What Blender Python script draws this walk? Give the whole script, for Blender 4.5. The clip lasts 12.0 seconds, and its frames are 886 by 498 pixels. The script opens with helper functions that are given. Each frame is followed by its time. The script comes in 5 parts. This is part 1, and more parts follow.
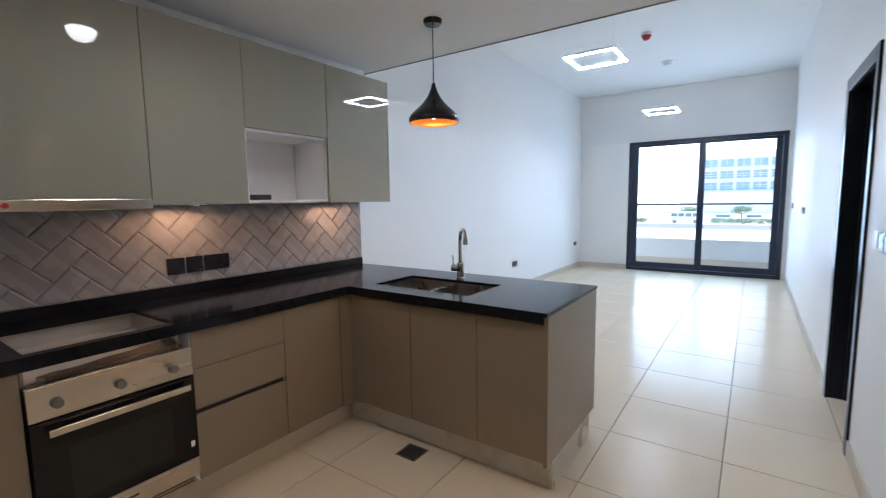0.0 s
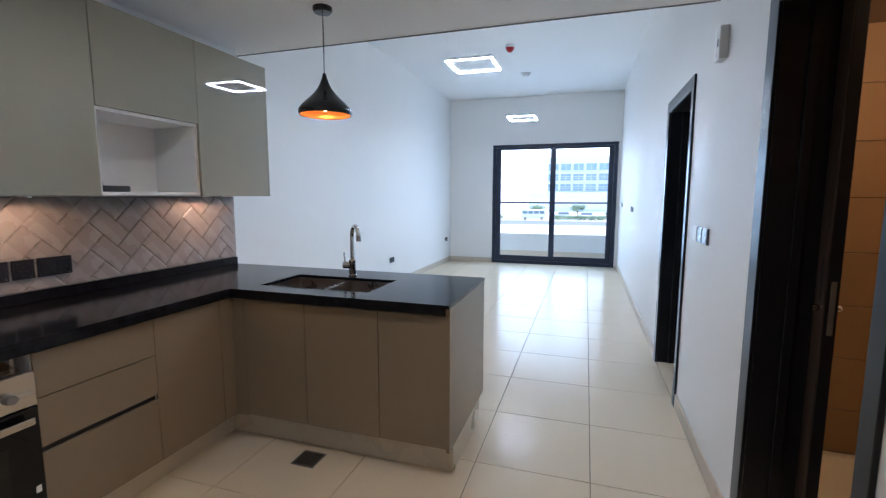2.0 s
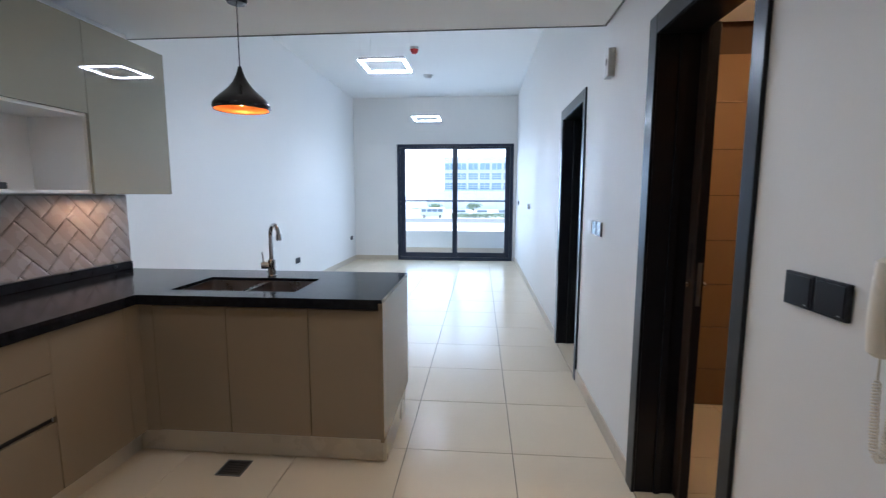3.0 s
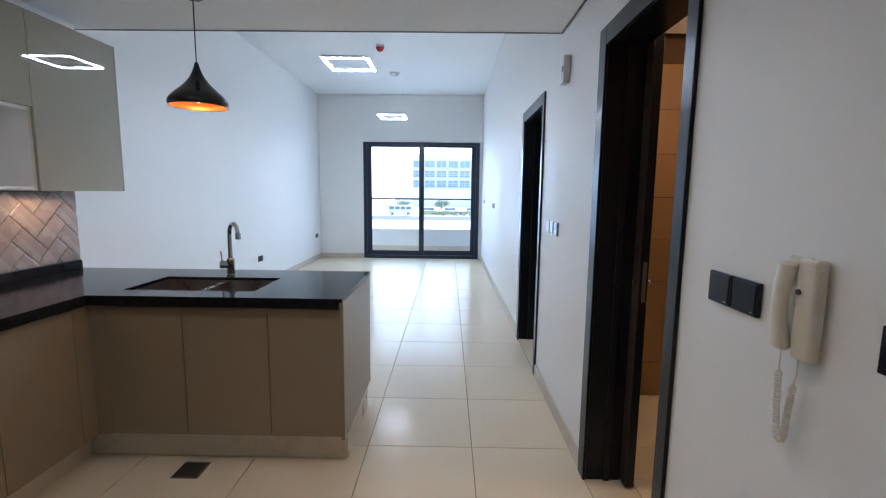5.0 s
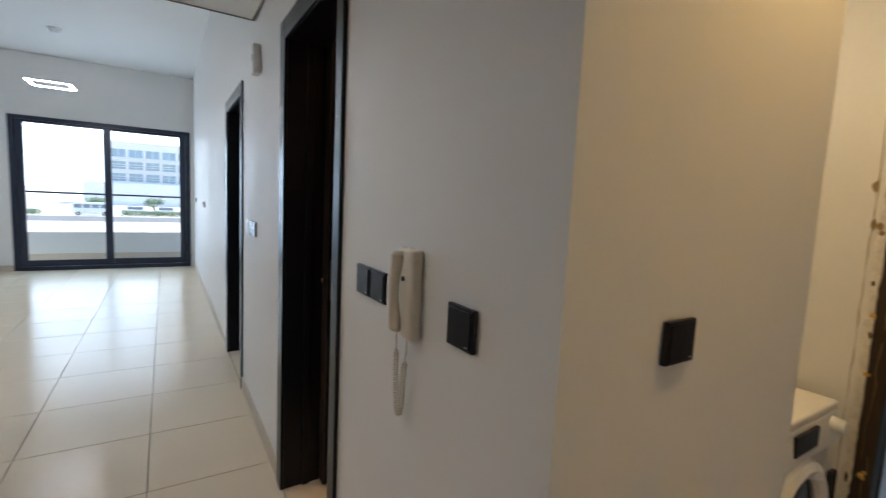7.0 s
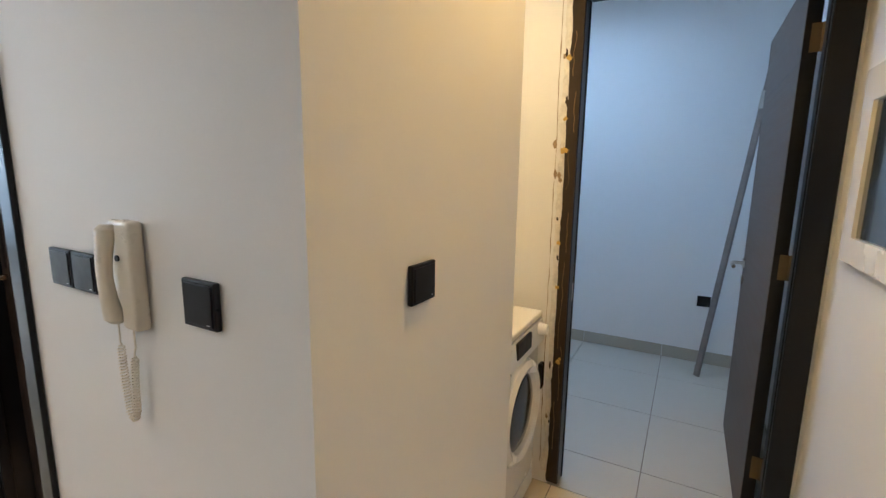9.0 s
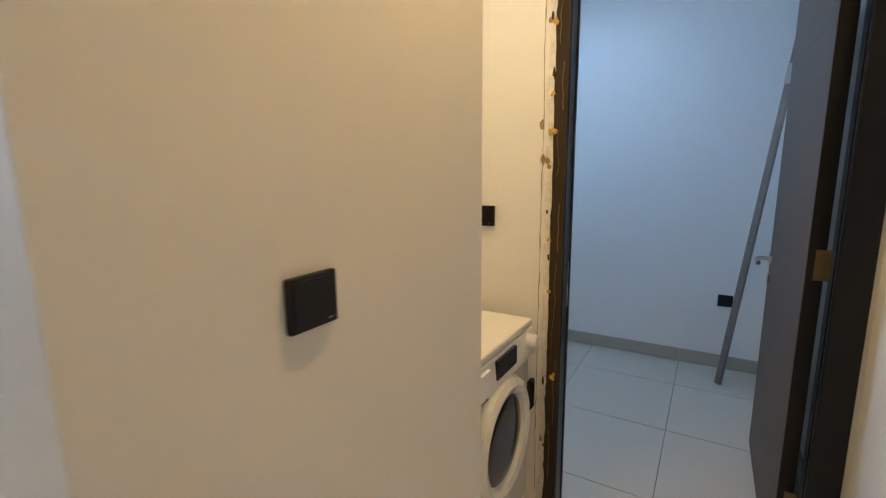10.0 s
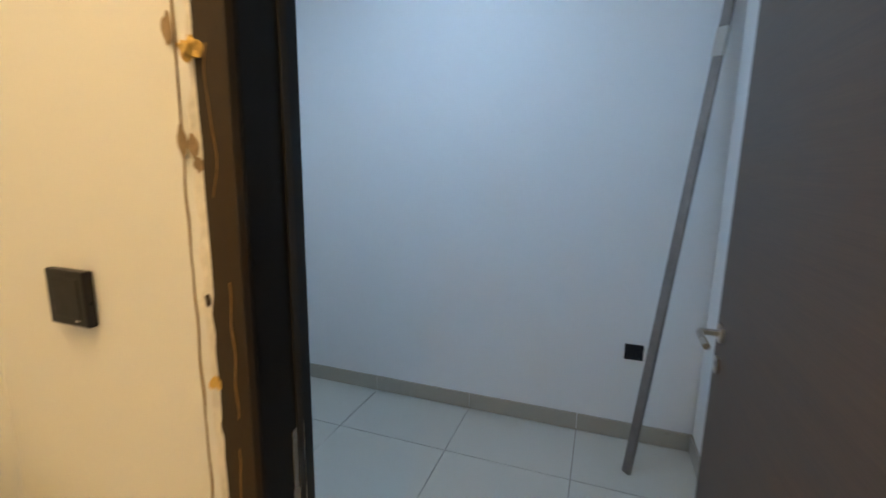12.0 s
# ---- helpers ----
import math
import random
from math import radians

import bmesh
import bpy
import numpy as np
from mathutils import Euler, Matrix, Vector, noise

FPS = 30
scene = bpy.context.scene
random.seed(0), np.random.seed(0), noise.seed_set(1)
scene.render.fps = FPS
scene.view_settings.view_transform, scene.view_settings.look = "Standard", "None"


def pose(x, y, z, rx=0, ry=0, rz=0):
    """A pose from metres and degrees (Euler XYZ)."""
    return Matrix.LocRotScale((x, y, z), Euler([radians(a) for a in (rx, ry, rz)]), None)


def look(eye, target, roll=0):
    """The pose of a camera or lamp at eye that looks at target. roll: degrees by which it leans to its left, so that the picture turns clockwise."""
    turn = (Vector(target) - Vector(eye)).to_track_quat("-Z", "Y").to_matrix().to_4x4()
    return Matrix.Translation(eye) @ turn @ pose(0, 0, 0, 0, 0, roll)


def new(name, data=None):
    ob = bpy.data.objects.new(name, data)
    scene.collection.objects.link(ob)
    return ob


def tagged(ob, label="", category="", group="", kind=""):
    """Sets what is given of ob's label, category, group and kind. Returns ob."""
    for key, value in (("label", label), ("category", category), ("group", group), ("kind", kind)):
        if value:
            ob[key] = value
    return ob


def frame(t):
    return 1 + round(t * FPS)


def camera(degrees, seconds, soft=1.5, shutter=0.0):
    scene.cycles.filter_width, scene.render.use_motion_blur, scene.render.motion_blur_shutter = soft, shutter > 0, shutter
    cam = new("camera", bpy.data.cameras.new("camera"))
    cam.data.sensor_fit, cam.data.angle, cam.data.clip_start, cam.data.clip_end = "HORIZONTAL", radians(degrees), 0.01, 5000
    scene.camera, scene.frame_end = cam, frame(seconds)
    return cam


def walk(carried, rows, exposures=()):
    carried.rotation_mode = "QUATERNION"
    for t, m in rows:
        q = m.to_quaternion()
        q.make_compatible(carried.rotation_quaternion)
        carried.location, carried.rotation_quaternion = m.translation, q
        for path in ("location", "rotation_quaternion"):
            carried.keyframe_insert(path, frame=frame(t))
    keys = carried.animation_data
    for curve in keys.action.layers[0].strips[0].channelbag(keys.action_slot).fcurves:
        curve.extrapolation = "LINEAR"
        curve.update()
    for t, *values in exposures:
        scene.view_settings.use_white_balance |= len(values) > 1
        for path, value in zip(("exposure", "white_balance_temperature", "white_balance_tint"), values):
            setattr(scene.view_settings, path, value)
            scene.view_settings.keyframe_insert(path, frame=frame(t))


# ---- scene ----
cam = camera(89.7, 12.0, soft=1.2, shutter=0.4)
PATH = [
    (0, (3.583, 2.654, 1.408), (2.447, 4.285, 1.193), -0.8),
    (0.5, (3.557, 2.551, 1.401), (2.605, 4.296, 1.179), -0.3),
    (1, (3.533, 2.483, 1.408), (2.785, 4.323, 1.171), 0.2),
    (1.5, (3.501, 2.528, 1.41), (2.834, 4.399, 1.172), 0.1),
    (2, (3.443, 2.566, 1.408), (2.839, 4.458, 1.174), 0.1),
    (2.5, (3.363, 2.503, 1.407), (3.001, 4.457, 1.174), -0.4),
    (3, (3.324, 2.436, 1.405), (3.159, 4.415, 1.165), 0.1),
    (3.5, (3.317, 2.422, 1.403), (3.308, 4.406, 1.157), 0.5),
    (5.5, (3.403, 2.388, 1.424), (3.377, 4.372, 1.174), 0.7),
    (6, (3.457, 2.411, 1.418), (3.569, 4.393, 1.177), 1.4),
    (6.5, (3.552, 2.41, 1.415), (4.227, 4.279, 1.193), 2.2),
    (7, (3.607, 2.394, 1.405), (4.663, 4.079, 1.201), 2.7),
    (7.5, (3.633, 2.373, 1.402), (4.903, 3.905, 1.196), 1.8),
    (7.7, (3.649, 2.38, 1.399), (5.007, 3.831, 1.18), 1.3),
    (9.3, (3.644, 2.37, 1.385), (5.392, 3.283, 1.051), 0.6),
    (9.5, (3.702, 2.357, 1.37), (5.442, 3.285, 1.037), -0.1),
    (10, (3.939, 2.351, 1.359), (5.629, 3.366, 1.022), -0.6),
    (10.5, (4.179, 2.396, 1.327), (5.87, 3.404, 0.971), -0.7),
    (11, (4.461, 2.396, 1.355), (6.321, 3.037, 0.993), 0.5),
    (11.5, (4.789, 2.394, 1.358), (6.691, 2.891, 0.992), 0.5),
    (12, (5.109, 2.418, 1.376), (6.964, 3.077, 1.02), 0.9),
]
walk(cam, [(t, look(eye, target, roll)) for t, eye, target, roll in PATH], [(0, 1.9, 5500, 12), (2, 1.78, 5350, 12), (5.6, 1.74, 5400, 12), (6.4, 1.55, 5500, 12), (7, 1.40, 5950, 11), (7.7, 1.46, 6200, 10), (9.3, 2.25, 5800, 10), (10.2, 2.0, 5900, 10), (11, 1.98, 5750, 10), (12, 2.2, 6450, 10)])

# ---- world, sun, lamps ----
world = bpy.data.worlds.new("world")
scene.world = world
world.use_nodes = True
wn = world.node_tree
sky = wn.nodes.new("ShaderNodeTexSky")
sky.sky_type, sky.sun_disc = "NISHITA", False
sky.sun_elevation, sky.sun_rotation = radians(56), radians(76)
sky.altitude, sky.air_density, sky.dust_density, sky.ozone_density = 0, 1.0, 0.6, 1.0
wn.links.new(sky.outputs[0], wn.nodes["Background"].inputs[0])
wn.nodes["Background"].inputs[1].default_value = 0.15


def lamp(name, kind, place, energy, colour, target=None, size=0.1, size_y=None, blend=0.5, cone=100):
    data = bpy.data.lights.new(name, kind)
    data.energy, data.color = energy, colour
    if kind == "AREA":
        data.size = size
        if size_y:
            data.shape, data.size_y = "RECTANGLE", size_y
    elif kind == "SUN":
        data.angle = radians(0.5)
    else:
        data.shadow_soft_size = size
        if kind == "SPOT":
            data.spot_size, data.spot_blend = radians(cone), blend
    ob = new(name, data)
    ob.matrix_world = look(place, target) if target else Matrix.Translation(place)
    return ob


WARM, COOL, AMBER = (1.0, 0.70, 0.42), (0.50, 0.72, 1.0), (1.0, 0.62, 0.30)
lamp("sun", "SUN", (40, 10, 61), 3.0, (1.0, 0.95, 0.87), (0, 0, 0))
lamp("sky_light_window", "AREA", (2.60, 11.965, 1.30), 9.5, (0.56, 0.78, 1.0), (2.60, 5.0, 1.5), 1.7, 2.1)
lamp("bath_lamp", "POINT", (4.80, 4.35, 2.30), 5.5, AMBER, size=0.06)
lamp("laundry_lamp", "SPOT", (5.10, 2.98, 2.40), 6.5, (1.0, 0.72, 0.37), (5.10, 2.98, 0), 0.04, cone=128, blend=0.9)
lamp("hall_lamp", "SPOT", (4.66, 2.50, 2.40), 8.4, (1.0, 0.62, 0.21), (4.66, 2.50, 0), 0.025, cone=140, blend=0.9)
lamp("store_lamp", "AREA", (6.3, 3.2, 2.68), 2.4, (0.34, 0.61, 1.0), (6.3, 3.2, 0), 0.5)
for spot_y in (3.84, 4.90):
    lamp("undercabinet_lamp", "SPOT", (1.15, spot_y, 1.397), 1.9, (1.0, 0.55, 0.29), (1.15, spot_y, 0.9), 0.03, cone=176, blend=0.25)
lamp("pendant_lamp", "POINT", (2.056, 4.775, 1.92), 0.65, (1.0, 0.55, 0.2), size=0.03)
lamp("kitchen_lamp", "SPOT", (2.17, 3.66, 2.40), 5.0, (1.0, 0.92, 0.80), (2.17, 3.66, 0), 0.07, cone=168, blend=0.6)
# the (2.9, 1.75) entry is an added fill behind the camera for the east wall
for lx, ly, watt in ((3.25, 3.59, 7.0), (3.12, 4.33, 2.2), (2.9, 1.75, 3.5)):
    lamp("kitchen_spot_and_fill", "SPOT", (lx, ly, 2.40), watt, (1.0, 0.88, 0.72), (lx, ly, 0), 0.08, cone=130, blend=0.9)


# ---- materials ----
def material(name, colour, rough=0.5, metal=0.0, var=0.06, scale=6.0, fine=120.0, bump=0.05, coat=0.0, per_object=0.0, stretch=None, spec=0.5, rough_var=0.08, placed=False):
    m = bpy.data.materials.new(name)
    m.use_nodes = True
    nt = m.node_tree
    b = nt.nodes["Principled BSDF"]
    b.inputs["Metallic"].default_value, b.inputs["Coat Weight"].default_value = metal, coat
    b.inputs["Coat Roughness"].default_value = 0.06
    b.inputs["Specular IOR Level"].default_value = spec
    tc = nt.nodes.new("ShaderNodeTexCoord")
    mp = nt.nodes.new("ShaderNodeMapping")
    mp.inputs["Scale"].default_value = stretch or (1, 1, 1)
    if placed:
        nt.links.new(nt.nodes.new("ShaderNodeNewGeometry").outputs["Position"], mp.inputs[0])
    else:
        nt.links.new(tc.outputs["Object"], mp.inputs[0])
    big, small = nt.nodes.new("ShaderNodeTexNoise"), nt.nodes.new("ShaderNodeTexNoise")
    for n, sc, detail in ((big, scale, 4), (small, fine, 3)):
        n.inputs["Scale"].default_value, n.inputs["Detail"].default_value = sc, detail
        nt.links.new(mp.outputs[0], n.inputs["Vector"])
    add = nt.nodes.new("ShaderNodeMath")
    add.operation = "MULTIPLY_ADD"
    nt.links.new(small.outputs[0], add.inputs[0])
    add.inputs[1].default_value = 0.4
    nt.links.new(big.outputs[0], add.inputs[2])
    level = add.outputs[0]
    if per_object:
        info = nt.nodes.new("ShaderNodeObjectInfo")
        more = nt.nodes.new("ShaderNodeMath")
        more.operation = "MULTIPLY_ADD"
        nt.links.new(info.outputs["Random"], more.inputs[0])
        more.inputs[1].default_value = per_object
        nt.links.new(level, more.inputs[2])
        level = more.outputs[0]
    ramp = nt.nodes.new("ShaderNodeMapRange")
    ramp.inputs["From Min"].default_value, ramp.inputs["From Max"].default_value = 0.35, 1.05 + per_object
    ramp.inputs["To Min"].default_value, ramp.inputs["To Max"].default_value = 1 - var, 1 + var
    nt.links.new(level, ramp.inputs[0])
    mul = nt.nodes.new("ShaderNodeVectorMath")
    mul.operation = "SCALE"
    mul.inputs[0].default_value = colour
    nt.links.new(ramp.outputs[0], mul.inputs["Scale"])
    nt.links.new(mul.outputs[0], b.inputs["Base Color"])
    rr = nt.nodes.new("ShaderNodeMapRange")
    rr.inputs["From Min"].default_value, rr.inputs["From Max"].default_value = 0.3, 0.7
    rr.inputs["To Min"].default_value, rr.inputs["To Max"].default_value = max(0.02, rough - rough_var), min(1, rough + rough_var)
    nt.links.new(big.outputs[0], rr.inputs[0])
    nt.links.new(rr.outputs[0], b.inputs["Roughness"])
    if bump:
        bp = nt.nodes.new("ShaderNodeBump")
        bp.inputs["Strength"].default_value, bp.inputs["Distance"].default_value = bump, 0.002
        nt.links.new(small.outputs[0], bp.inputs["Height"])
        nt.links.new(bp.outputs[0], b.inputs["Normal"])
    return m


def glowing(name, colour, strength):
    m = bpy.data.materials.new(name)
    m.use_nodes = True
    b = m.node_tree.nodes["Principled BSDF"]
    b.inputs["Base Color"].default_value = (0.8, 0.8, 0.8, 1)
    b.inputs["Emission Color"].default_value, b.inputs["Emission Strength"].default_value = (*colour, 1), strength
    return m


def clear(name, tint=(0.95, 0.98, 0.98), rough=0.0):
    m = bpy.data.materials.new(name)
    m.use_nodes = True
    b = m.node_tree.nodes["Principled BSDF"]
    b.inputs["Base Color"].default_value, b.inputs["Roughness"].default_value = (*tint, 1), rough
    b.inputs["Transmission Weight"].default_value, b.inputs["IOR"].default_value = 1.0, 1.05
    return m


PLASTER = material("wall_paint", (0.80, 0.79, 0.77), 0.55, var=0.02, scale=1.5, fine=260, bump=0.12)
CEILING = material("ceiling_paint", (0.80, 0.80, 0.79), 0.7, var=0.015, scale=1.0, fine=200, bump=0.05)
KITCHEN_CEILING = material("gypsum_paint", (0.89, 0.885, 0.87), 0.7, var=0.015, scale=1.0, fine=200, bump=0.05)
TILE = material("floor_tile", (0.71, 0.605, 0.45), 0.21, var=0.025, scale=1.6, fine=9, bump=0, per_object=0.5, rough_var=0.03, placed=True, spec=0.11)
# storeroom tile: base colour lowered to carry the weaker light on that floor
DIM_STORE_TILE = material("dim_store_tile", (0.50, 0.47, 0.40), 0.30, var=0.03, scale=1.6, fine=9, bump=0, per_object=0.5, rough_var=0.01, placed=True)
GROUT = material("grout", (0.22, 0.18, 0.14), 0.9, var=0.15, scale=20)
SKIRT = material("skirting_tile", (0.56, 0.49, 0.39), 0.5, var=0.05, scale=4, per_object=0.2)
# storeroom skirting: the same tile darkened to carry the weaker light there
DIM_STORE_SKIRT = material("dim_store_skirting_tile", (0.40, 0.36, 0.29), 0.35, var=0.05, scale=4, per_object=0.2)
LAMINATE = material("taupe_gloss_laminate", (0.25, 0.195, 0.13), 0.22, var=0.03, scale=2, fine=300, bump=0, coat=0.0, spec=0.4, rough_var=0.0)
UPPER = material("champagne_gloss_laminate", (0.35, 0.335, 0.265), 0.022, var=0.02, scale=2, fine=300, bump=0, coat=0.0, rough_var=0.0)
CARCASS = material("white_melamine", (0.87, 0.87, 0.86), 0.4, var=0.02)
PLINTH = material("plinth_laminate", (0.60, 0.54, 0.44), 0.3, var=0.04, scale=5)
GRANITE = material("black_quartz", (0.010, 0.010, 0.012), 0.12, var=0.5, scale=30, fine=500, bump=0.005, rough_var=0.02, spec=0.18)
SPLASH = material("grey_bevelled_tile", (0.305, 0.275, 0.26), 0.26, var=0.05, scale=12, fine=150, bump=0.02, per_object=0.5)
SPLASH_GROUT = material("splash_grout", (0.30, 0.27, 0.25), 0.9, var=0.08, scale=30)
STEEL = material("brushed_steel", (0.60, 0.54, 0.46), 0.27, 1.0, var=0.06, scale=4, fine=220, bump=0.03, stretch=(1, 0.06, 1))
SINK_STEEL = material("sink_steel", (0.36, 0.32, 0.29), 0.32, 1.0, var=0.06, scale=8)
CHROME = material("chrome", (0.58, 0.57, 0.56), 0.08, 1.0, var=0.02, bump=0, rough_var=0.03)
BLACK_GLASS = material("black_oven_glass", (0.006, 0.006, 0.007), 0.06, var=0.1, bump=0, coat=0.0, rough_var=0.02, spec=0.3)
TAN_BOARD = material("raw_board", (0.46, 0.41, 0.35), 0.6, var=0.06, scale=8)
DARK = material("matte_black", (0.018, 0.018, 0.02), 0.5, var=0.1, scale=20)
SWITCH = material("black_switch_plastic", (0.010, 0.010, 0.014), 0.34, var=0.08, scale=30, fine=400, bump=0, spec=0.3)
FRAME = material("dark_wenge_veneer", (0.009, 0.0095, 0.012), 0.28, var=0.04, scale=3, fine=40, bump=0, stretch=(14, 14, 1), spec=0.26, rough_var=0.0)
LEAF = material("grey_brown_oak_veneer", (0.095, 0.066, 0.047), 0.5, var=0.26, scale=1.6, fine=9, bump=0.05, stretch=(1.0, 1.0, 34), rough_var=0.03, spec=0.3)
DARK_LEAF = material("dark_brown_veneer", (0.045, 0.030, 0.022), 0.4, var=0.06, scale=2.0, fine=14, bump=0, stretch=(14, 14, 1))
RAW = material("raw_frame_timber", (0.036, 0.021, 0.010), 0.85, var=0.45, scale=5, fine=60, bump=0.3, stretch=(12, 12, 1))
FOAM = material("dried_yellow_foam", (0.62, 0.40, 0.10), 0.85, var=0.25, scale=60, fine=200, bump=0.6)
GLUE = material("dried_glue", (0.26, 0.15, 0.05), 0.6, var=0.25, scale=60)
CHIPPED = material("chipped_plaster", (0.74, 0.71, 0.66), 0.9, var=0.22, scale=45, fine=160, bump=0.7)
ALUMINIUM = material("anthracite_aluminium", (0.014, 0.022, 0.046), 0.36, var=0.08, scale=10)
BAR_METAL = material("scuffed_bar", (0.25, 0.21, 0.185), 0.5, 0.5, var=0.3, scale=7, fine=50, bump=0.1)
GREY_METAL = material("dull_metal", (0.24, 0.23, 0.225), 0.42, 0.9, var=0.2, scale=9, fine=80, bump=0.1)
BRASS = material("satin_brass", (0.22, 0.16, 0.095), 0.4, 0.9, var=0.1)
CREAM = material("ivory_plastic", (0.74, 0.68, 0.57), 0.33, var=0.03, scale=15, bump=0.02)
WHITE = material("white_plastic", (0.80, 0.80, 0.79), 0.35, var=0.02, scale=12, bump=0.02)
ENAMEL = material("white_enamel", (0.80, 0.78, 0.74), 0.22, var=0.02, scale=5, bump=0.01)
PORTHOLE = material("smoked_porthole", (0.022, 0.020, 0.018), 0.12, var=0.3, scale=9, fine=60, bump=0, spec=0.3, rough_var=0.02)
GREY_PLASTIC = material("grey_plastic", (0.14, 0.15, 0.16), 0.25, var=0.05, scale=20)
RED = material("red_plastic", (0.55, 0.03, 0.03), 0.4, var=0.05)
BLACK_LACQUER = material("black_lacquer", (0.012, 0.012, 0.013), 0.22, var=0.1, bump=0)
COPPER = material("copper_lining", (0.80, 0.30, 0.07), 0.35, 0.8, var=0.1, scale=12)
BATH_TILE = material("brown_bath_tile", (0.27, 0.15, 0.062), 0.35, var=0.08, scale=4, fine=70, bump=0.25, per_object=0.3, stretch=(1, 1, 14))
BATH_GROUT = material("brown_bath_grout", (0.10, 0.055, 0.028), 0.9, var=0.1, scale=20)
CONCRETE = material("balcony_paint", (0.74, 0.74, 0.71), 0.8, var=0.05, scale=2, bump=0.2)
SAND = material("pale_paving", (0.55, 0.51, 0.45), 0.9, var=0.12, scale=0.08, fine=2.0, bump=0.1)
FACADE = material("white_facade", (0.74, 0.74, 0.73), 0.7, var=0.04, scale=0.3, fine=4)
FACADE_GLASS = material("blue_facade_glass", (0.31, 0.40, 0.46), 0.2, var=0.2, scale=0.4, fine=3, bump=0)
FOLIAGE = material("foliage", (0.19, 0.24, 0.14), 0.7, var=0.4, scale=1.2, fine=6)
BARK = material("bark", (0.14, 0.10, 0.07), 0.9, var=0.3, scale=6)
RUBBER = material("rubber", (0.02, 0.02, 0.02), 0.8, var=0.1)
GLASS = clear("window_glass")
CAR_GLASS = material("tinted_car_glass", (0.22, 0.25, 0.27), 0.15, var=0.1, scale=3, bump=0)
DOOR_GLASS = material("smoked_glass", (0.035, 0.042, 0.042), 0.08, var=0.2, scale=4, bump=0, coat=0.6)
LED = glowing("led_diffuser", (0.95, 0.97, 1.0), 55)
NEUTRAL_LED = glowing("neutral_led", (1.0, 0.95, 0.88), 4)
BULB = glowing("filament_bulb", (1.0, 0.62, 0.25), 5)
WARM_LED = glowing("warm_led", (1.0, 0.72, 0.45), 3)
HAZE = glowing("bright_haze", (0.86, 0.94, 1.0), 0.75)
COOL_LED = glowing("cool_led", (0.62, 0.80, 1.0), 3)

# ---- mesh helpers ----
BASE = {}


def mesh_object(name, bm, mat, smooth=False):
    me = bpy.data.meshes.new(name)
    bm.normal_update()
    bm.to_mesh(me)
    bm.free()
    if mat:
        me.materials.append(mat)
    if smooth:
        me.polygons.foreach_set("use_smooth", [True] * len(me.polygons))
        me.set_sharp_from_angle(angle=radians(38))
    return new(name, me)


def thing(name, base, label="", category="", group="", kind=""):
    ob = new(name)
    ob.location = base
    ob.empty_display_size = 0.05
    BASE[ob] = Vector(base)
    return tagged(ob, label, category, group, kind)


def part(name, bm, mat, parent, label="", smooth=False):
    base = BASE.get(parent, Vector())
    bmesh.ops.translate(bm, verts=bm.verts, vec=-base)
    ob = mesh_object(name, bm, mat, smooth)
    ob.parent = parent
    BASE[ob] = base
    return tagged(ob, label)


def single(name, bm, mat, base, label="", category="", group="", kind="", smooth=False):
    bmesh.ops.translate(bm, verts=bm.verts, vec=-Vector(base))
    ob = mesh_object(name, bm, mat, smooth)
    ob.location = base
    BASE[ob] = Vector(base)
    return tagged(ob, label, category, group, kind)


def box(a, b, bevel=0.0, seg=2, bm=None):
    bm = bm or bmesh.new()
    lo, hi = [min(p, q) for p, q in zip(a, b)], [max(p, q) for p, q in zip(a, b)]
    made = bmesh.ops.create_cube(bm, size=1)["verts"]
    for v in made:
        v.co = Vector([(l + h) / 2 + c * (h - l) for l, h, c in zip(lo, hi, v.co)])
    if bevel:
        edges = list({e for v in made for e in v.link_edges})
        bmesh.ops.bevel(bm, geom=edges, offset=bevel, segments=seg, affect="EDGES", profile=0.5)
    return bm


def lathe(profile, centre, seg=32, axis="z", bm=None, closed=False):
    """Turns (radius, height) pairs about an axis through centre."""
    bm = bm or bmesh.new()
    c = Vector(centre)
    rings = []
    for r, h in profile:
        ring = []
        for k in range(seg):
            a = 2 * math.pi * k / seg
            p = {"z": (r * math.cos(a), r * math.sin(a), h), "x": (h, r * math.cos(a), r * math.sin(a)), "y": (r * math.sin(a), h, r * math.cos(a))}[axis]
            ring.append(bm.verts.new(c + Vector(p)))
        rings.append(ring)
    pairs = list(zip(rings, rings[1:])) + ([(rings[-1], rings[0])] if closed else [])
    for lower, upper in pairs:
        for k in range(seg):
            bm.faces.new((lower[k], lower[(k + 1) % seg], upper[(k + 1) % seg], upper[k]))
    if not closed:
        bm.faces.new(rings[0][::-1])
        bm.faces.new(rings[-1])
    bmesh.ops.recalc_face_normals(bm, faces=bm.faces)
    return bm


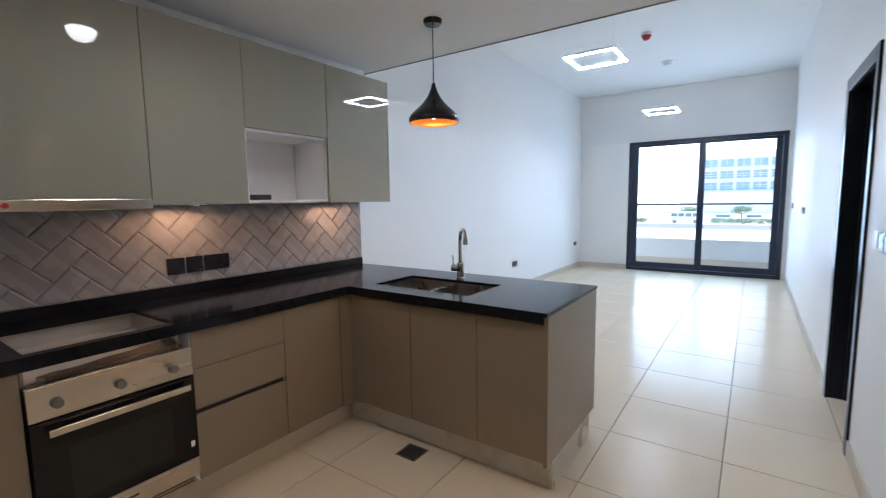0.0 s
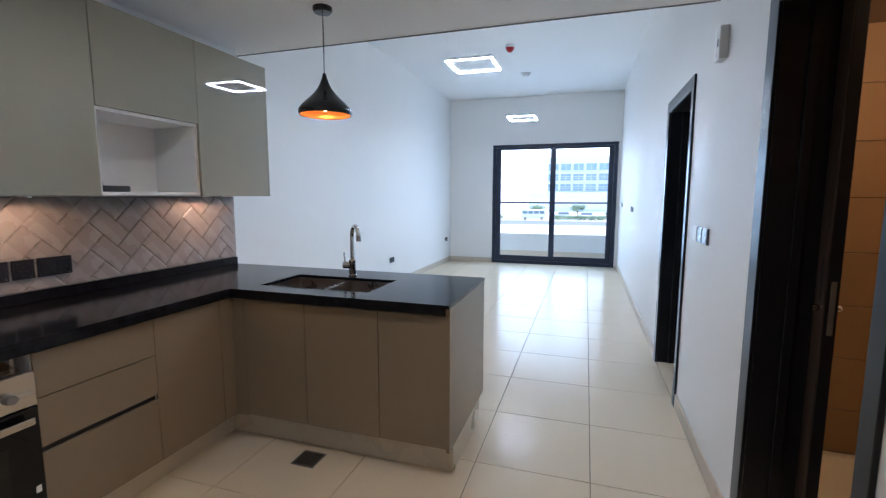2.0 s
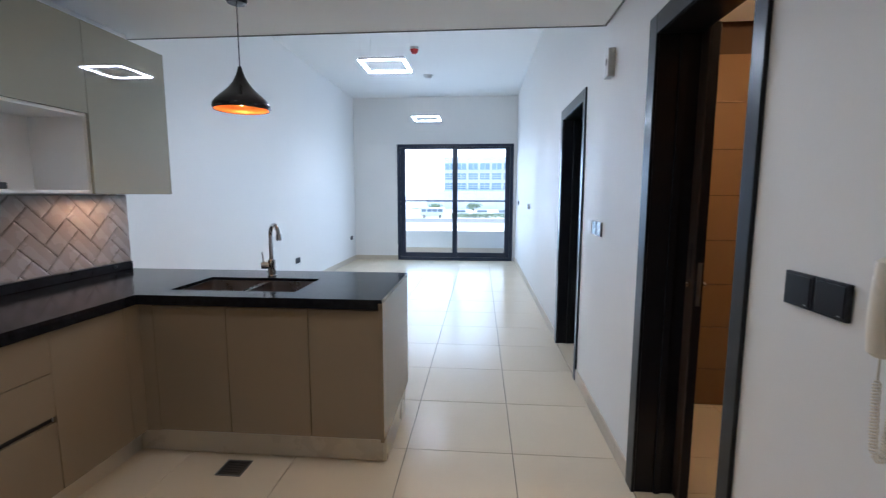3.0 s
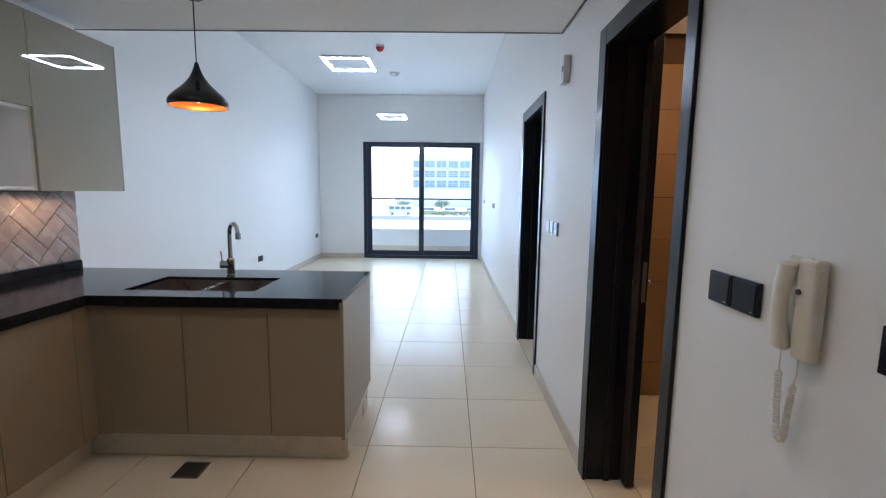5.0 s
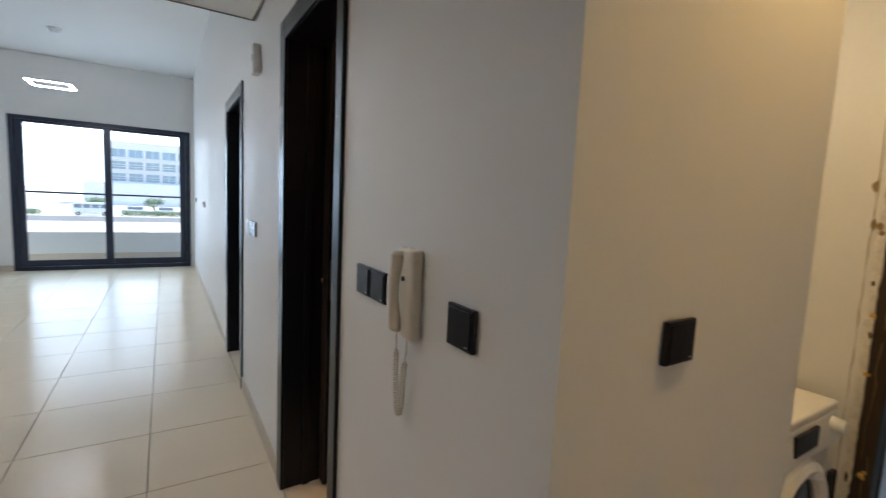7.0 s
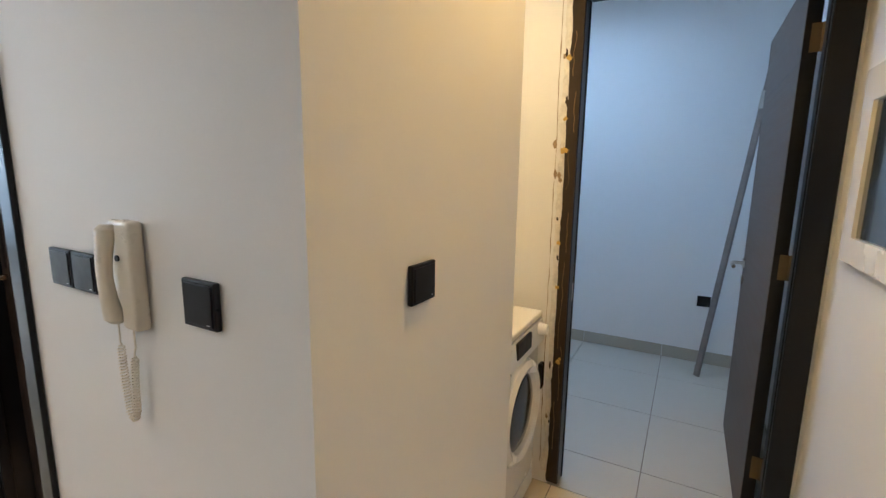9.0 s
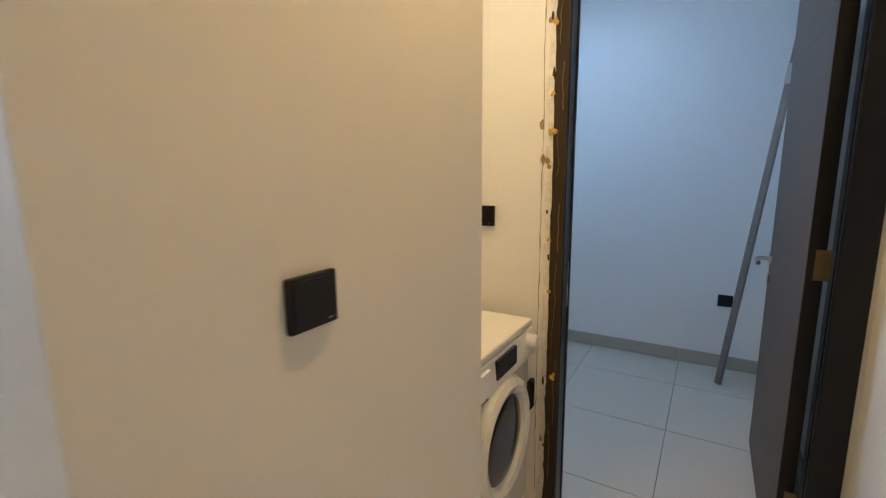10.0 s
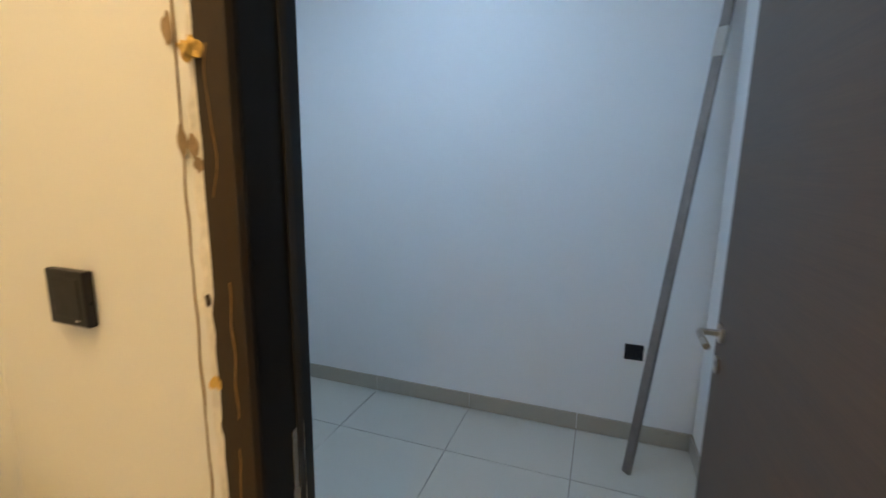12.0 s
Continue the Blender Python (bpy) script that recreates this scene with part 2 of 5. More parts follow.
def tube(points, r, seg=10, bm=None):
    """A round bar along points."""
    bm = bm or bmesh.new()
    pts = [Vector(p) for p in points]
    rings, side = [], None
    for k, p in enumerate(pts):
        d = (pts[min(k + 1, len(pts) - 1)] - pts[max(k - 1, 0)]).normalized()
        if side is None:
            side = d.orthogonal().normalized()
        side = (side - d * side.dot(d)).normalized()
        up = d.cross(side)
        rings.append([bm.verts.new(p + r * (math.cos(2 * math.pi * j / seg) * side + math.sin(2 * math.pi * j / seg) * up)) for j in range(seg)])
    for a, b in zip(rings, rings[1:]):
        for j in range(seg):
            bm.faces.new((a[j], a[(j + 1) % seg], b[(j + 1) % seg], b[j]))
    bm.faces.new(rings[0][::-1])
    bm.faces.new(rings[-1])
    bmesh.ops.recalc_face_normals(bm, faces=bm.faces)
    return bm


def slab(axis, at, depth, u0, u1, v0, v1, holes=(), bm=None):
    """A flat solid with rectangular holes through it. axis: the thin direction, from at to at + depth; (u, v) are the two others in x, y, z order."""
    bm = bm or bmesh.new()
    us = sorted({u0, u1, *(min(max(q, u0), u1) for h in holes for q in h[:2])})
    vs = sorted({v0, v1, *(min(max(q, v0), v1) for h in holes for q in h[2:])})

    def full(i, j):
        if not (0 <= i < len(us) - 1 and 0 <= j < len(vs) - 1):
            return False
        cu, cv = (us[i] + us[i + 1]) / 2, (vs[j] + vs[j + 1]) / 2
        return not any(h[0] < cu < h[1] and h[2] < cv < h[3] for h in holes)

    def at3(u, v, w):
        return {"x": (w, u, v), "y": (u, w, v), "z": (u, v, w)}[axis]

    cache = {}

    def vert(u, v, w):
        key = at3(u, v, w)
        if key not in cache:
            cache[key] = bm.verts.new(key)
        return cache[key]

    w0, w1 = at, at + depth
    for i in range(len(us) - 1):
        for j in range(len(vs) - 1):
            if not full(i, j):
                continue
            a, b, c, d = us[i], us[i + 1], vs[j], vs[j + 1]
            for w in (w0, w1):
                bm.faces.new([vert(a, c, w), vert(b, c, w), vert(b, d, w), vert(a, d, w)])
            for (p, q), near in ((((a, c), (b, c)), full(i, j - 1)), (((a, d), (b, d)), full(i, j + 1)), (((a, c), (a, d)), full(i - 1, j)), (((b, c), (b, d)), full(i + 1, j))):
                if not near:
                    bm.faces.new([vert(*p, w0), vert(*q, w0), vert(*q, w1), vert(*p, w1)])
    bmesh.ops.recalc_face_normals(bm, faces=bm.faces)
    return bm


def join(*meshes):
    """Several bmeshes as one."""
    out = bmesh.new()
    for m in meshes:
        tmp = bpy.data.meshes.new("tmp")
        m.to_mesh(tmp)
        m.free()
        out.from_mesh(tmp)
        bpy.data.meshes.remove(tmp)
    return out

# ---- large structure ----
LEFT, RIGHT, FAR, LOW, HIGH, EDGE = 0.60, 4.068, 12.0, 2.415, 3.44, 5.32
SPLASH_X, SPLASH_END = 0.95, 5.25


def structure(name, bm, mat, label, category):
    return single(name, bm, mat, (0, 0, 0), label, category, kind="structure")


wall_east = structure("wall_east", slab("x", RIGHT, 0.17, 2.813, FAR + 0.25, 0, HIGH, [(5.825, 6.645, -1, 2.10), (3.775, 4.492, -1, 2.10)]), PLASTER, "white painted wall with two dark-framed doorways", "wall")
wall_west = structure("wall_west", slab("x", LEFT - 0.2, 0.2, SPLASH_END, FAR + 0.25, 0, HIGH), PLASTER, "plain white painted living room wall", "wall")
wall_kitchen = structure("wall_kitchen", slab("x", LEFT - 0.2, SPLASH_X - LEFT + 0.2, 0.9, SPLASH_END, 0, HIGH), PLASTER, "white painted kitchen wall behind the cabinets", "wall")
wall_north = structure("wall_north", slab("y", FAR, 0.25, LEFT, RIGHT, 0, HIGH, [(1.54, 4.01, -1, 2.475)]), PLASTER, "white wall around the balcony door", "wall")
ledge = part("ledge", box((LEFT + 0.001, FAR - 0.012, 2.49), (RIGHT - 0.001, FAR - 0.0005, HIGH - 0.002), 0.002), PLASTER, wall_north)
wall_south = structure("wall_south", slab("y", 0.75, 0.15, SPLASH_X, 4.10, 0, LOW), PLASTER, "plain painted wall behind the kitchen", "wall")
wall_hall = structure("wall_hall", join(slab("y", 1.805, 0.15, 4.10, 5.60, 0, LOW), slab("x", 4.10, 0.12, 0.75, 1.805, 0, LOW)), PLASTER, "cream-lit painted hall wall with electrical panel", "wall")
wall_switch = structure("wall_switch", slab("y", 2.813, 0.12, RIGHT + 0.17, 4.888, 0, LOW), PLASTER, "painted return wall beside the laundry recess", "wall")
wall_recess = structure("wall_recess", join(slab("x", 4.768, 0.12, 2.938, 3.30, 0, LOW), slab("y", 3.30, 0.095, 4.768, 5.50, 0, LOW)), PLASTER, "cream wall of the laundry recess", "wall")
wall_door = structure("wall_door", slab("x", 5.50, 0.10, 1.955, 4.20, 0, 2.75, [(1.985, 2.835, -1, 2.12)]), PLASTER, "cream wall with the raw storeroom doorway", "wall")
structure("wall_store_east", slab("x", 7.43, 0.15, 1.76, 4.20, 0, 2.75), PLASTER, "white painted storeroom wall under cool light", "wall")
structure("wall_store_south", slab("y", 1.76, 0.15, 5.60, 7.43, 0, 2.75), PLASTER, "white painted storeroom side wall", "wall")
structure("wall_store_north", slab("y", 4.20, 0.15, 5.50, 7.58, 0, 2.75), PLASTER, "white painted storeroom end wall", "wall")
bath_wall = structure("wall_bath", join(slab("y", 5.45, 0.1, RIGHT + 0.17, 6.0, 0, 2.5), slab("x", 5.9, 0.1, 3.40, 5.45, 0, 2.5), slab("y", 3.40, 0.05, RIGHT + 0.17, 5.9, 0, 2.5)), BATH_GROUT, "brown tiled bathroom walls", "wall")
bedroom_wall = structure("wall_bedroom", join(slab("y", 5.56, 0.06, RIGHT + 0.17, 5.4, 0, 2.5), slab("x", 5.4, 0.1, 5.56, 7.2, 0, 2.5), slab("y", 7.1, 0.1, RIGHT + 0.17, 5.4, 0, 2.5)), PLASTER, "plain bedroom walls beyond the doorway", "wall")

ceiling = structure("ceiling", slab("z", HIGH, 0.15, LEFT - 0.2, RIGHT + 0.17, EDGE, FAR + 0.25), CEILING, "high white painted living room ceiling", "ceiling")
kitchen_ceiling = structure("ceiling_kitchen", join(slab("z", LOW, 0.12, SPLASH_X, 5.60, 0.75, EDGE - 0.012), slab("z", LOW, 0.12, LEFT, SPLASH_X - 0.0005, SPLASH_END + 0.0005, EDGE - 0.012)), KITCHEN_CEILING, "lowered grey-white gypsum kitchen ceiling", "ceiling")
structure("ceiling_face", slab("y", EDGE - 0.06, 0.06, LEFT, RIGHT, LOW + 0.12, HIGH), CEILING, "white face of the lowered kitchen ceiling", "ceiling")
structure("ceiling_store", slab("z", 2.75, 0.1, 5.50, 7.58, 1.76, 4.35), CEILING, "white storeroom ceiling", "ceiling")
structure("ceiling_bath", slab("z", 2.5, 0.1, RIGHT + 0.17, 6.0, 3.40, 7.2), CEILING, "white bathroom ceiling", "ceiling")
trim = structure("trim", join(box((LEFT, EDGE - 0.012, LOW - 0.004), (RIGHT - 0.02, EDGE, LOW + 0.118)), box((RIGHT - 0.016, 2.813, LOW - 0.003), (RIGHT - 0.004, EDGE, LOW + 0.004))), material("shadow_gap_trim", (0.20, 0.19, 0.18), 0.6), "thin dark shadow-gap trim along the lowered ceiling", "trim")

floor = structure("floor", slab("z", -0.16, 0.153, LEFT - 0.2, 7.58, 0.75, FAR + 0.25), GROUT, "cream polished porcelain tile floor with dark grout", "floor")
balcony_floor = structure("balcony_floor", slab("z", -0.20, 0.17, 0.3, 4.6, FAR + 0.25, 13.75), CONCRETE, "pale balcony floor slab", "floor")

# skirting in lengths of tile
def skirting(name, axis, at, facing, start, end, mat, step=0.6, offset=0.0, label="cream tile skirting along the wall"):
    root = thing(name, (0, 0, 0), label, "baseboard", kind="structure")
    cuts = [start]
    q = math.floor((start - offset) / step) * step + offset
    while q < end:
        if q > start + 0.03:
            cuts.append(q)
        q += step
    cuts.append(end)
    for a, b in zip(cuts, cuts[1:]):
        d = at + facing * 0.011
        if axis == "x":
            part("skirting_tile", box((at, a + 0.0012, 0.001), (d, b - 0.0012, 0.095), 0.0015, 1), mat, root)
        else:
            part("skirting_tile", box((a + 0.0012, at, 0.001), (b - 0.0012, d, 0.095), 0.0015, 1), mat, root)
    return root


for a, b in ((2.813, 3.708), (4.559, 5.758), (6.712, FAR)):
    skirting("baseboard", "x", RIGHT - 0.0005, -1, a, b, SKIRT, offset=4.745)
skirting("baseboard", "x", LEFT + 0.0005, 1, SPLASH_END, FAR, SKIRT, offset=4.745)
skirting("baseboard", "y", FAR - 0.0005, -1, LEFT + 0.012, 1.54, SKIRT, offset=1.76)
skirting("baseboard", "y", 2.8135, -1, RIGHT, 4.888, SKIRT, offset=3.51)
skirting("baseboard", "x", 7.4295, -1, 1.91, 4.2, DIM_STORE_SKIRT, offset=2.463, label="tile skirting of the storeroom in a dimmed tone")
skirting("baseboard", "y", 1.9105, 1, 5.62, 7.418, DIM_STORE_SKIRT, offset=6.40, label="tile skirting of the storeroom in a dimmed tone")
skirting("baseboard", "y", 1.9555, 1, 4.10, 5.48, SKIRT, offset=3.51)


# ---- balcony door and outside ----
def balcony_door():
    root = thing("window_1", (2.775, FAR, 0), "large sliding balcony door in anthracite aluminium with clear panes", "sliding door", kind="structure")
    x0, x1, z1, y0 = 1.54, 4.01, 2.475, FAR - 0.01
    part("window_frame", slab("y", y0, 0.13, x0, x1, 0.0, z1, [(x0 + 0.07, x1 - 0.07, 0.06, z1 - 0.06)]), ALUMINIUM, root)
    mid = 2.782
    for a, b, y in ((x0 + 0.072, mid + 0.05, y0 + 0.02), (mid - 0.05, x1 - 0.072, y0 + 0.066)):
        wide = 0.105 if y < y0 + 0.03 else 0.095
        sash = part("sash", slab("y", y, 0.04, a, b, 0.065, z1 - 0.062, [(a + 0.10, b - wide, 0.165, z1 - 0.10)]), ALUMINIUM, root)
        pane = part("pane", box((a + 0.10, y + 0.016, 0.165), (b - wide, y + 0.022, z1 - 0.10)), GLASS, sash)
        pane.visible_shadow = False
    part("track", box((x0 + 0.07, y0 - 0.012, 0.0), (x1 - 0.07, y0 - 0.001, 0.03), 0.003), ALUMINIUM, root)
    part("door_handle", box((mid - 0.045, y0 - 0.018, 0.98), (mid - 0.022, y0 + 0.02, 1.16), 0.006), ALUMINIUM, root)


balcony_door()
parapet = thing("balcony_parapet", (2.4, 13.55, -0.03), "low white balcony parapet with glass railing", "balcony railing", kind="structure")
part("wall", box((0.3, 13.5, -0.2), (4.6, 13.65, 0.52), 0.01), CONCRETE, parapet)
part("base_tile", box((0.3, 13.485, -0.03), (4.6, 13.499, 0.10), 0.003), SKIRT, parapet)
rail_glass = part("glass_panel", box((0.35, 13.56, 0.521), (4.55, 13.572, 1.245)), GLASS, parapet)
rail_glass.visible_shadow = False
part("handrail", box((0.3, 13.54, 1.246), (4.6, 13.59, 1.28), 0.006), ALUMINIUM, parapet)
part("post", box((1.375, 13.55, 0.521), (1.395, 13.582, 1.245), 0.003), ALUMINIUM, parapet)
# side walls and soffit are added out of view and keep direct sun out
for side_x in (0.18, 4.60):
    structure("unseen_balcony_side", box((side_x, FAR + 0.26, -0.2), (side_x + 0.12, 13.75, 2.9), 0.01), CONCRETE, "added side wall of the balcony, out of view", "wall")
structure("unseen_soffit", box((0.1, FAR + 0.26, 2.9), (4.8, 13.75, 3.1), 0.01), CONCRETE, "added soffit over the balcony, out of view", "ceiling")

ground = structure("ground", slab("z", -3.9, 0.3, -900, 900, 14.5, 2200), SAND, "pale sunlit paving and sand outside", "ground")
backdrop = structure("backdrop", slab("y", 1500, 1.0, -2600, 2600, -3.6, 900), HAZE, "bright hazy sky on the horizon", "sky")
road = structure("road", slab("z", -3.599, 0.004, -300, 300, 84, 98), material("asphalt", (0.16, 0.155, 0.15), 0.9, var=0.1, scale=0.5), "grey road beyond the building", "road")


def office_building(base, bays, storeys, bay=4.2, high=3.5):
    bx, by, bz = base
    w = bays * bay
    root = thing("office_building", base, "white modern office building with blue ribbon glazing", "building")
    part("podium", box((bx - 6, by - 3, bz), (bx + w, by + 22, bz + 6.5), 0.05), FACADE, root)
    part("wall", box((bx, by, bz + 6.5), (bx + w, by + 18, bz + 6.5 + storeys * high + 1.2), 0.05), FACADE, root)
    part("roof", box((bx - 0.5, by - 0.7, bz + 6.5 + storeys * high + 1.2), (bx + w + 0.5, by + 18.5, bz + 6.5 + storeys * high + 1.6), 0.05), FACADE, root)
    for s in range(storeys):
        z = bz + 7.0 + s * high
        part("sunshade", box((bx - 0.2, by - 1.0, z - 0.75), (bx + w, by - 0.001, z - 0.45), 0.03), FACADE, root)
        for k in range(bays):
            x = bx + k * bay
            win = part("window", slab("y", by - 0.12, 0.11, x + 0.25, x + bay - 0.25, z, z + 2.5, [(x + 0.4, x + bay / 2 - 0.06, z + 0.12, z + 2.38), (x + bay / 2 + 0.06, x + bay - 0.4, z + 0.12, z + 2.38)]), FACADE, root)
            part("pane", box((x + 0.4, by - 0.07, z + 0.12), (x + bay - 0.4, by - 0.03, z + 2.38)), FACADE_GLASS, win)
            if s < storeys - 1:
                for h in (0.75, 1.4):
                    part("louvre", box((x + 0.3, by - 0.45, z + h), (x + bay - 0.3, by - 0.15, z + h + 0.12)), FACADE, win)


office_building((-9.9, 165, -3.6), 9, 3)


def tree(base, high, seed):
    rng = random.Random(seed)
    bx, by, bz = base
    root = thing("tree", base, "small green street tree with an open crown", "tree", "street trees")
    bm = tube([(bx, by, bz), (bx + 0.1, by, bz + high * 0.3), (bx - 0.05, by, bz + high * 0.55)], 0.11, 7)
    limbs = []
    for k in range(6):
        a = k * 1.05 + rng.random()
        tip = (bx + math.cos(a) * high * 0.32, by + math.sin(a) * high * 0.32, bz + high * (0.65 + 0.2 * rng.random()))
        limbs.append(tip)
        tube([(bx, by, bz + high * 0.42), ((bx + tip[0]) / 2, (by + tip[1]) / 2, bz + high * 0.58), tip], 0.05, 5, bm)
    part("trunk", bm, BARK, root)
    leaves = bmesh.new()
    for tip in limbs + [(bx, by, bz + high * 0.85)]:
        for _ in range(90):
            d = Vector((rng.gauss(0, 1), rng.gauss(0, 1), rng.gauss(0, 0.7))) * high * 0.11
            p, size = Vector(tip) + d, 0.10 + 0.14 * rng.random()
            u = Vector((rng.gauss(0, 1), rng.gauss(0, 1), rng.gauss(0, 1))).normalized()
            v = u.orthogonal().normalized()
            leaves.faces.new([leaves.verts.new(p + size * q) for q in (u, v * 0.6, -u, -v * 0.6)])
    part("crown", leaves, FOLIAGE, root)


for k, (tx, ty, th) in enumerate(((-7.3, 106, 3.1), (1.7, 107, 3.3), (12.0, 108, 3.4), (-19, 105, 3.2))):
    tree((tx, ty, -3.6), th, k)


def hedge(x0, x1, y, high, seed):
    rng = random.Random(seed)
    bm = bmesh.new()
    for _ in range(int((x1 - x0) * 90)):
        p = Vector((rng.uniform(x0, x1), y + rng.gauss(0, 0.35), -3.6 + rng.random() ** 0.7 * high))
        size = 0.10 + 0.12 * rng.random()
        u = Vector((rng.gauss(0, 1), rng.gauss(0, 1), rng.gauss(0, 1))).normalized()
        v = u.orthogonal().normalized()
        bm.faces.new([bm.verts.new(p + size * q) for q in (u, v * 0.7, -u, -v * 0.7)])
    single("hedge", bm, FOLIAGE, (x0, y, -3.6), "clipped green roadside hedge", "hedge", kind="stuff")


hedge(-3, 9, 101, 1.0, 3)
hedge(-22, -14, 101, 0.9, 4)


def vehicle(name, base, length, high, label, category, cab):
    bx, by, bz = base
    root = thing(name, base, label, category)
    part("body", box((bx, by, bz + 0.35), (bx + length, by + 1.8, bz + (high if cab else high * 0.62)), 0.12), ENAMEL, root)
    if not cab:
        part("cabin", box((bx + length * 0.2, by + 0.1, bz + high * 0.6), (bx + length * 0.8, by + 1.7, bz + high), 0.18), CAR_GLASS, root)
    else:
        for k in range(4):
            part("side_window", box((bx + 0.35 + k * (length - 0.5) / 4, by - 0.01, bz + high * 0.58), (bx + 0.15 + (k + 1) * (length - 0.5) / 4, by + 0.05, bz + high * 0.85), 0.01), CAR_GLASS, root)
    for wx in (0.9, length - 0.9):
        wheel = part("wheel", lathe([(0.12, 0), (0.33, 0.0), (0.34, 0.1), (0.33, 0.22), (0.12, 0.22)], (bx + wx, by - 0.02, bz + 0.34), 18, "y"), RUBBER, root)
        part("rim", lathe([(0.05, 0), (0.19, 0.0), (0.19, 0.03), (0.05, 0.03)], (bx + wx, by - 0.05, bz + 0.34), 14, "y"), STEEL, wheel)


vehicle("minibus", (-10.0, 100.5, -3.6), 5.4, 2.3, "white parked minibus with dark side windows", "minibus", True)
for k, cx in enumerate((-3.6, 1.6, 6.8)):
    vehicle("car", (cx, 110.0, -3.6), 4.3, 1.45, "white parked saloon car beside the hedge", "car", False)


# ---- doors ----
def doorway(name, y0, y1, top, label):
    """A dark casing with lined reveals in the east wall; opening from y0 to y1."""
    root = thing(name, (RIGHT, (y0 + y1) / 2, 0), label, "door", kind="structure")
    c, d, t = 0.065, 0.014, 0.02
    for a, b in ((y0 - c, y0 - 0.003), (y1 - t, y1 + c)):
        part("casing", box((RIGHT - d, a, 0.0005), (RIGHT - 0.0005, b, top + c), 0.003), FRAME, root)
    part("casing", box((RIGHT - d, y0 - 0.0025, top - t), (RIGHT - 0.0005, y1 - t - 0.0005, top + c), 0.003), FRAME, root)
    for a, b in ((y0 + 0.0005, y0 + t), (y1 - t, y1 - 0.0005)):
        part("jamb", box((RIGHT + 0.0005, a, 0.0005), (RIGHT + 0.172, b, top - 0.0005), 0.002), FRAME, root)
    part("head_jamb", box((RIGHT + 0.0005, y0 + t + 0.001, top - t), (RIGHT + 0.172, y1 - t - 0.001, top - 0.0005), 0.002), FRAME, root)
    part("door_stop", box((RIGHT + 0.085, y1 - t - 0.014, 0.0005), (RIGHT + 0.115, y1 - t - 0.0005, top - t), 0.002), FRAME, root)
    return root


bedroom_door = doorway("door_1", 5.825, 6.645, 2.10, "open dark wenge doorway to the bedroom")
bath_door = doorway("door_2", 3.775, 4.492, 2.10, "dark wenge doorway with a sliding leaf pushed open")
leaf = part("door_leaf", box((4.2400, 4.405, 0.012), (4.2445, 5.27, 2.10), 0.001), DARK_LEAF, bath_door, "dark brown veneered sliding leaf")
part("core", box((4.2447, 4.404, 0.012), (4.282, 5.27, 2.10), 0.0015), FRAME, leaf)
part("lock_plate", box((4.255, 4.4015, 0.93), (4.272, 4.4038, 1.12), 0.0008), GREY_METAL, leaf)
part("latch_recess", box((4.2388, 4.428, 1.05), (4.2399, 4.446, 1.20), 0.0004), DARK, leaf)
part("door_handle", lathe([(0.004, 0), (0.010, 0.0), (0.013, -0.010), (0.010, -0.020), (0.004, -0.022)], (4.2399, 4.437, 1.02), 16, "x"), STEEL, leaf, smooth=True)
part("handle_plate", box((4.2822, 4.42, 0.93), (4.288, 4.46, 1.14), 0.002), STEEL, leaf)
part("knob", lathe([(0.003, 0), (0.008, 0.0), (0.011, 0.016), (0.003, 0.024)], (4.288, 4.44, 1.02), 14, "x"), STEEL, leaf, smooth=True)
for ya, yb in ((3.797, 4.470), (5.847, 6.623)):
    structure("threshold", box((RIGHT + 0.001, ya, -0.006), (RIGHT + 0.169, yb, 0.008), 0.0015), TILE, "cream stone threshold in the doorway", "threshold")


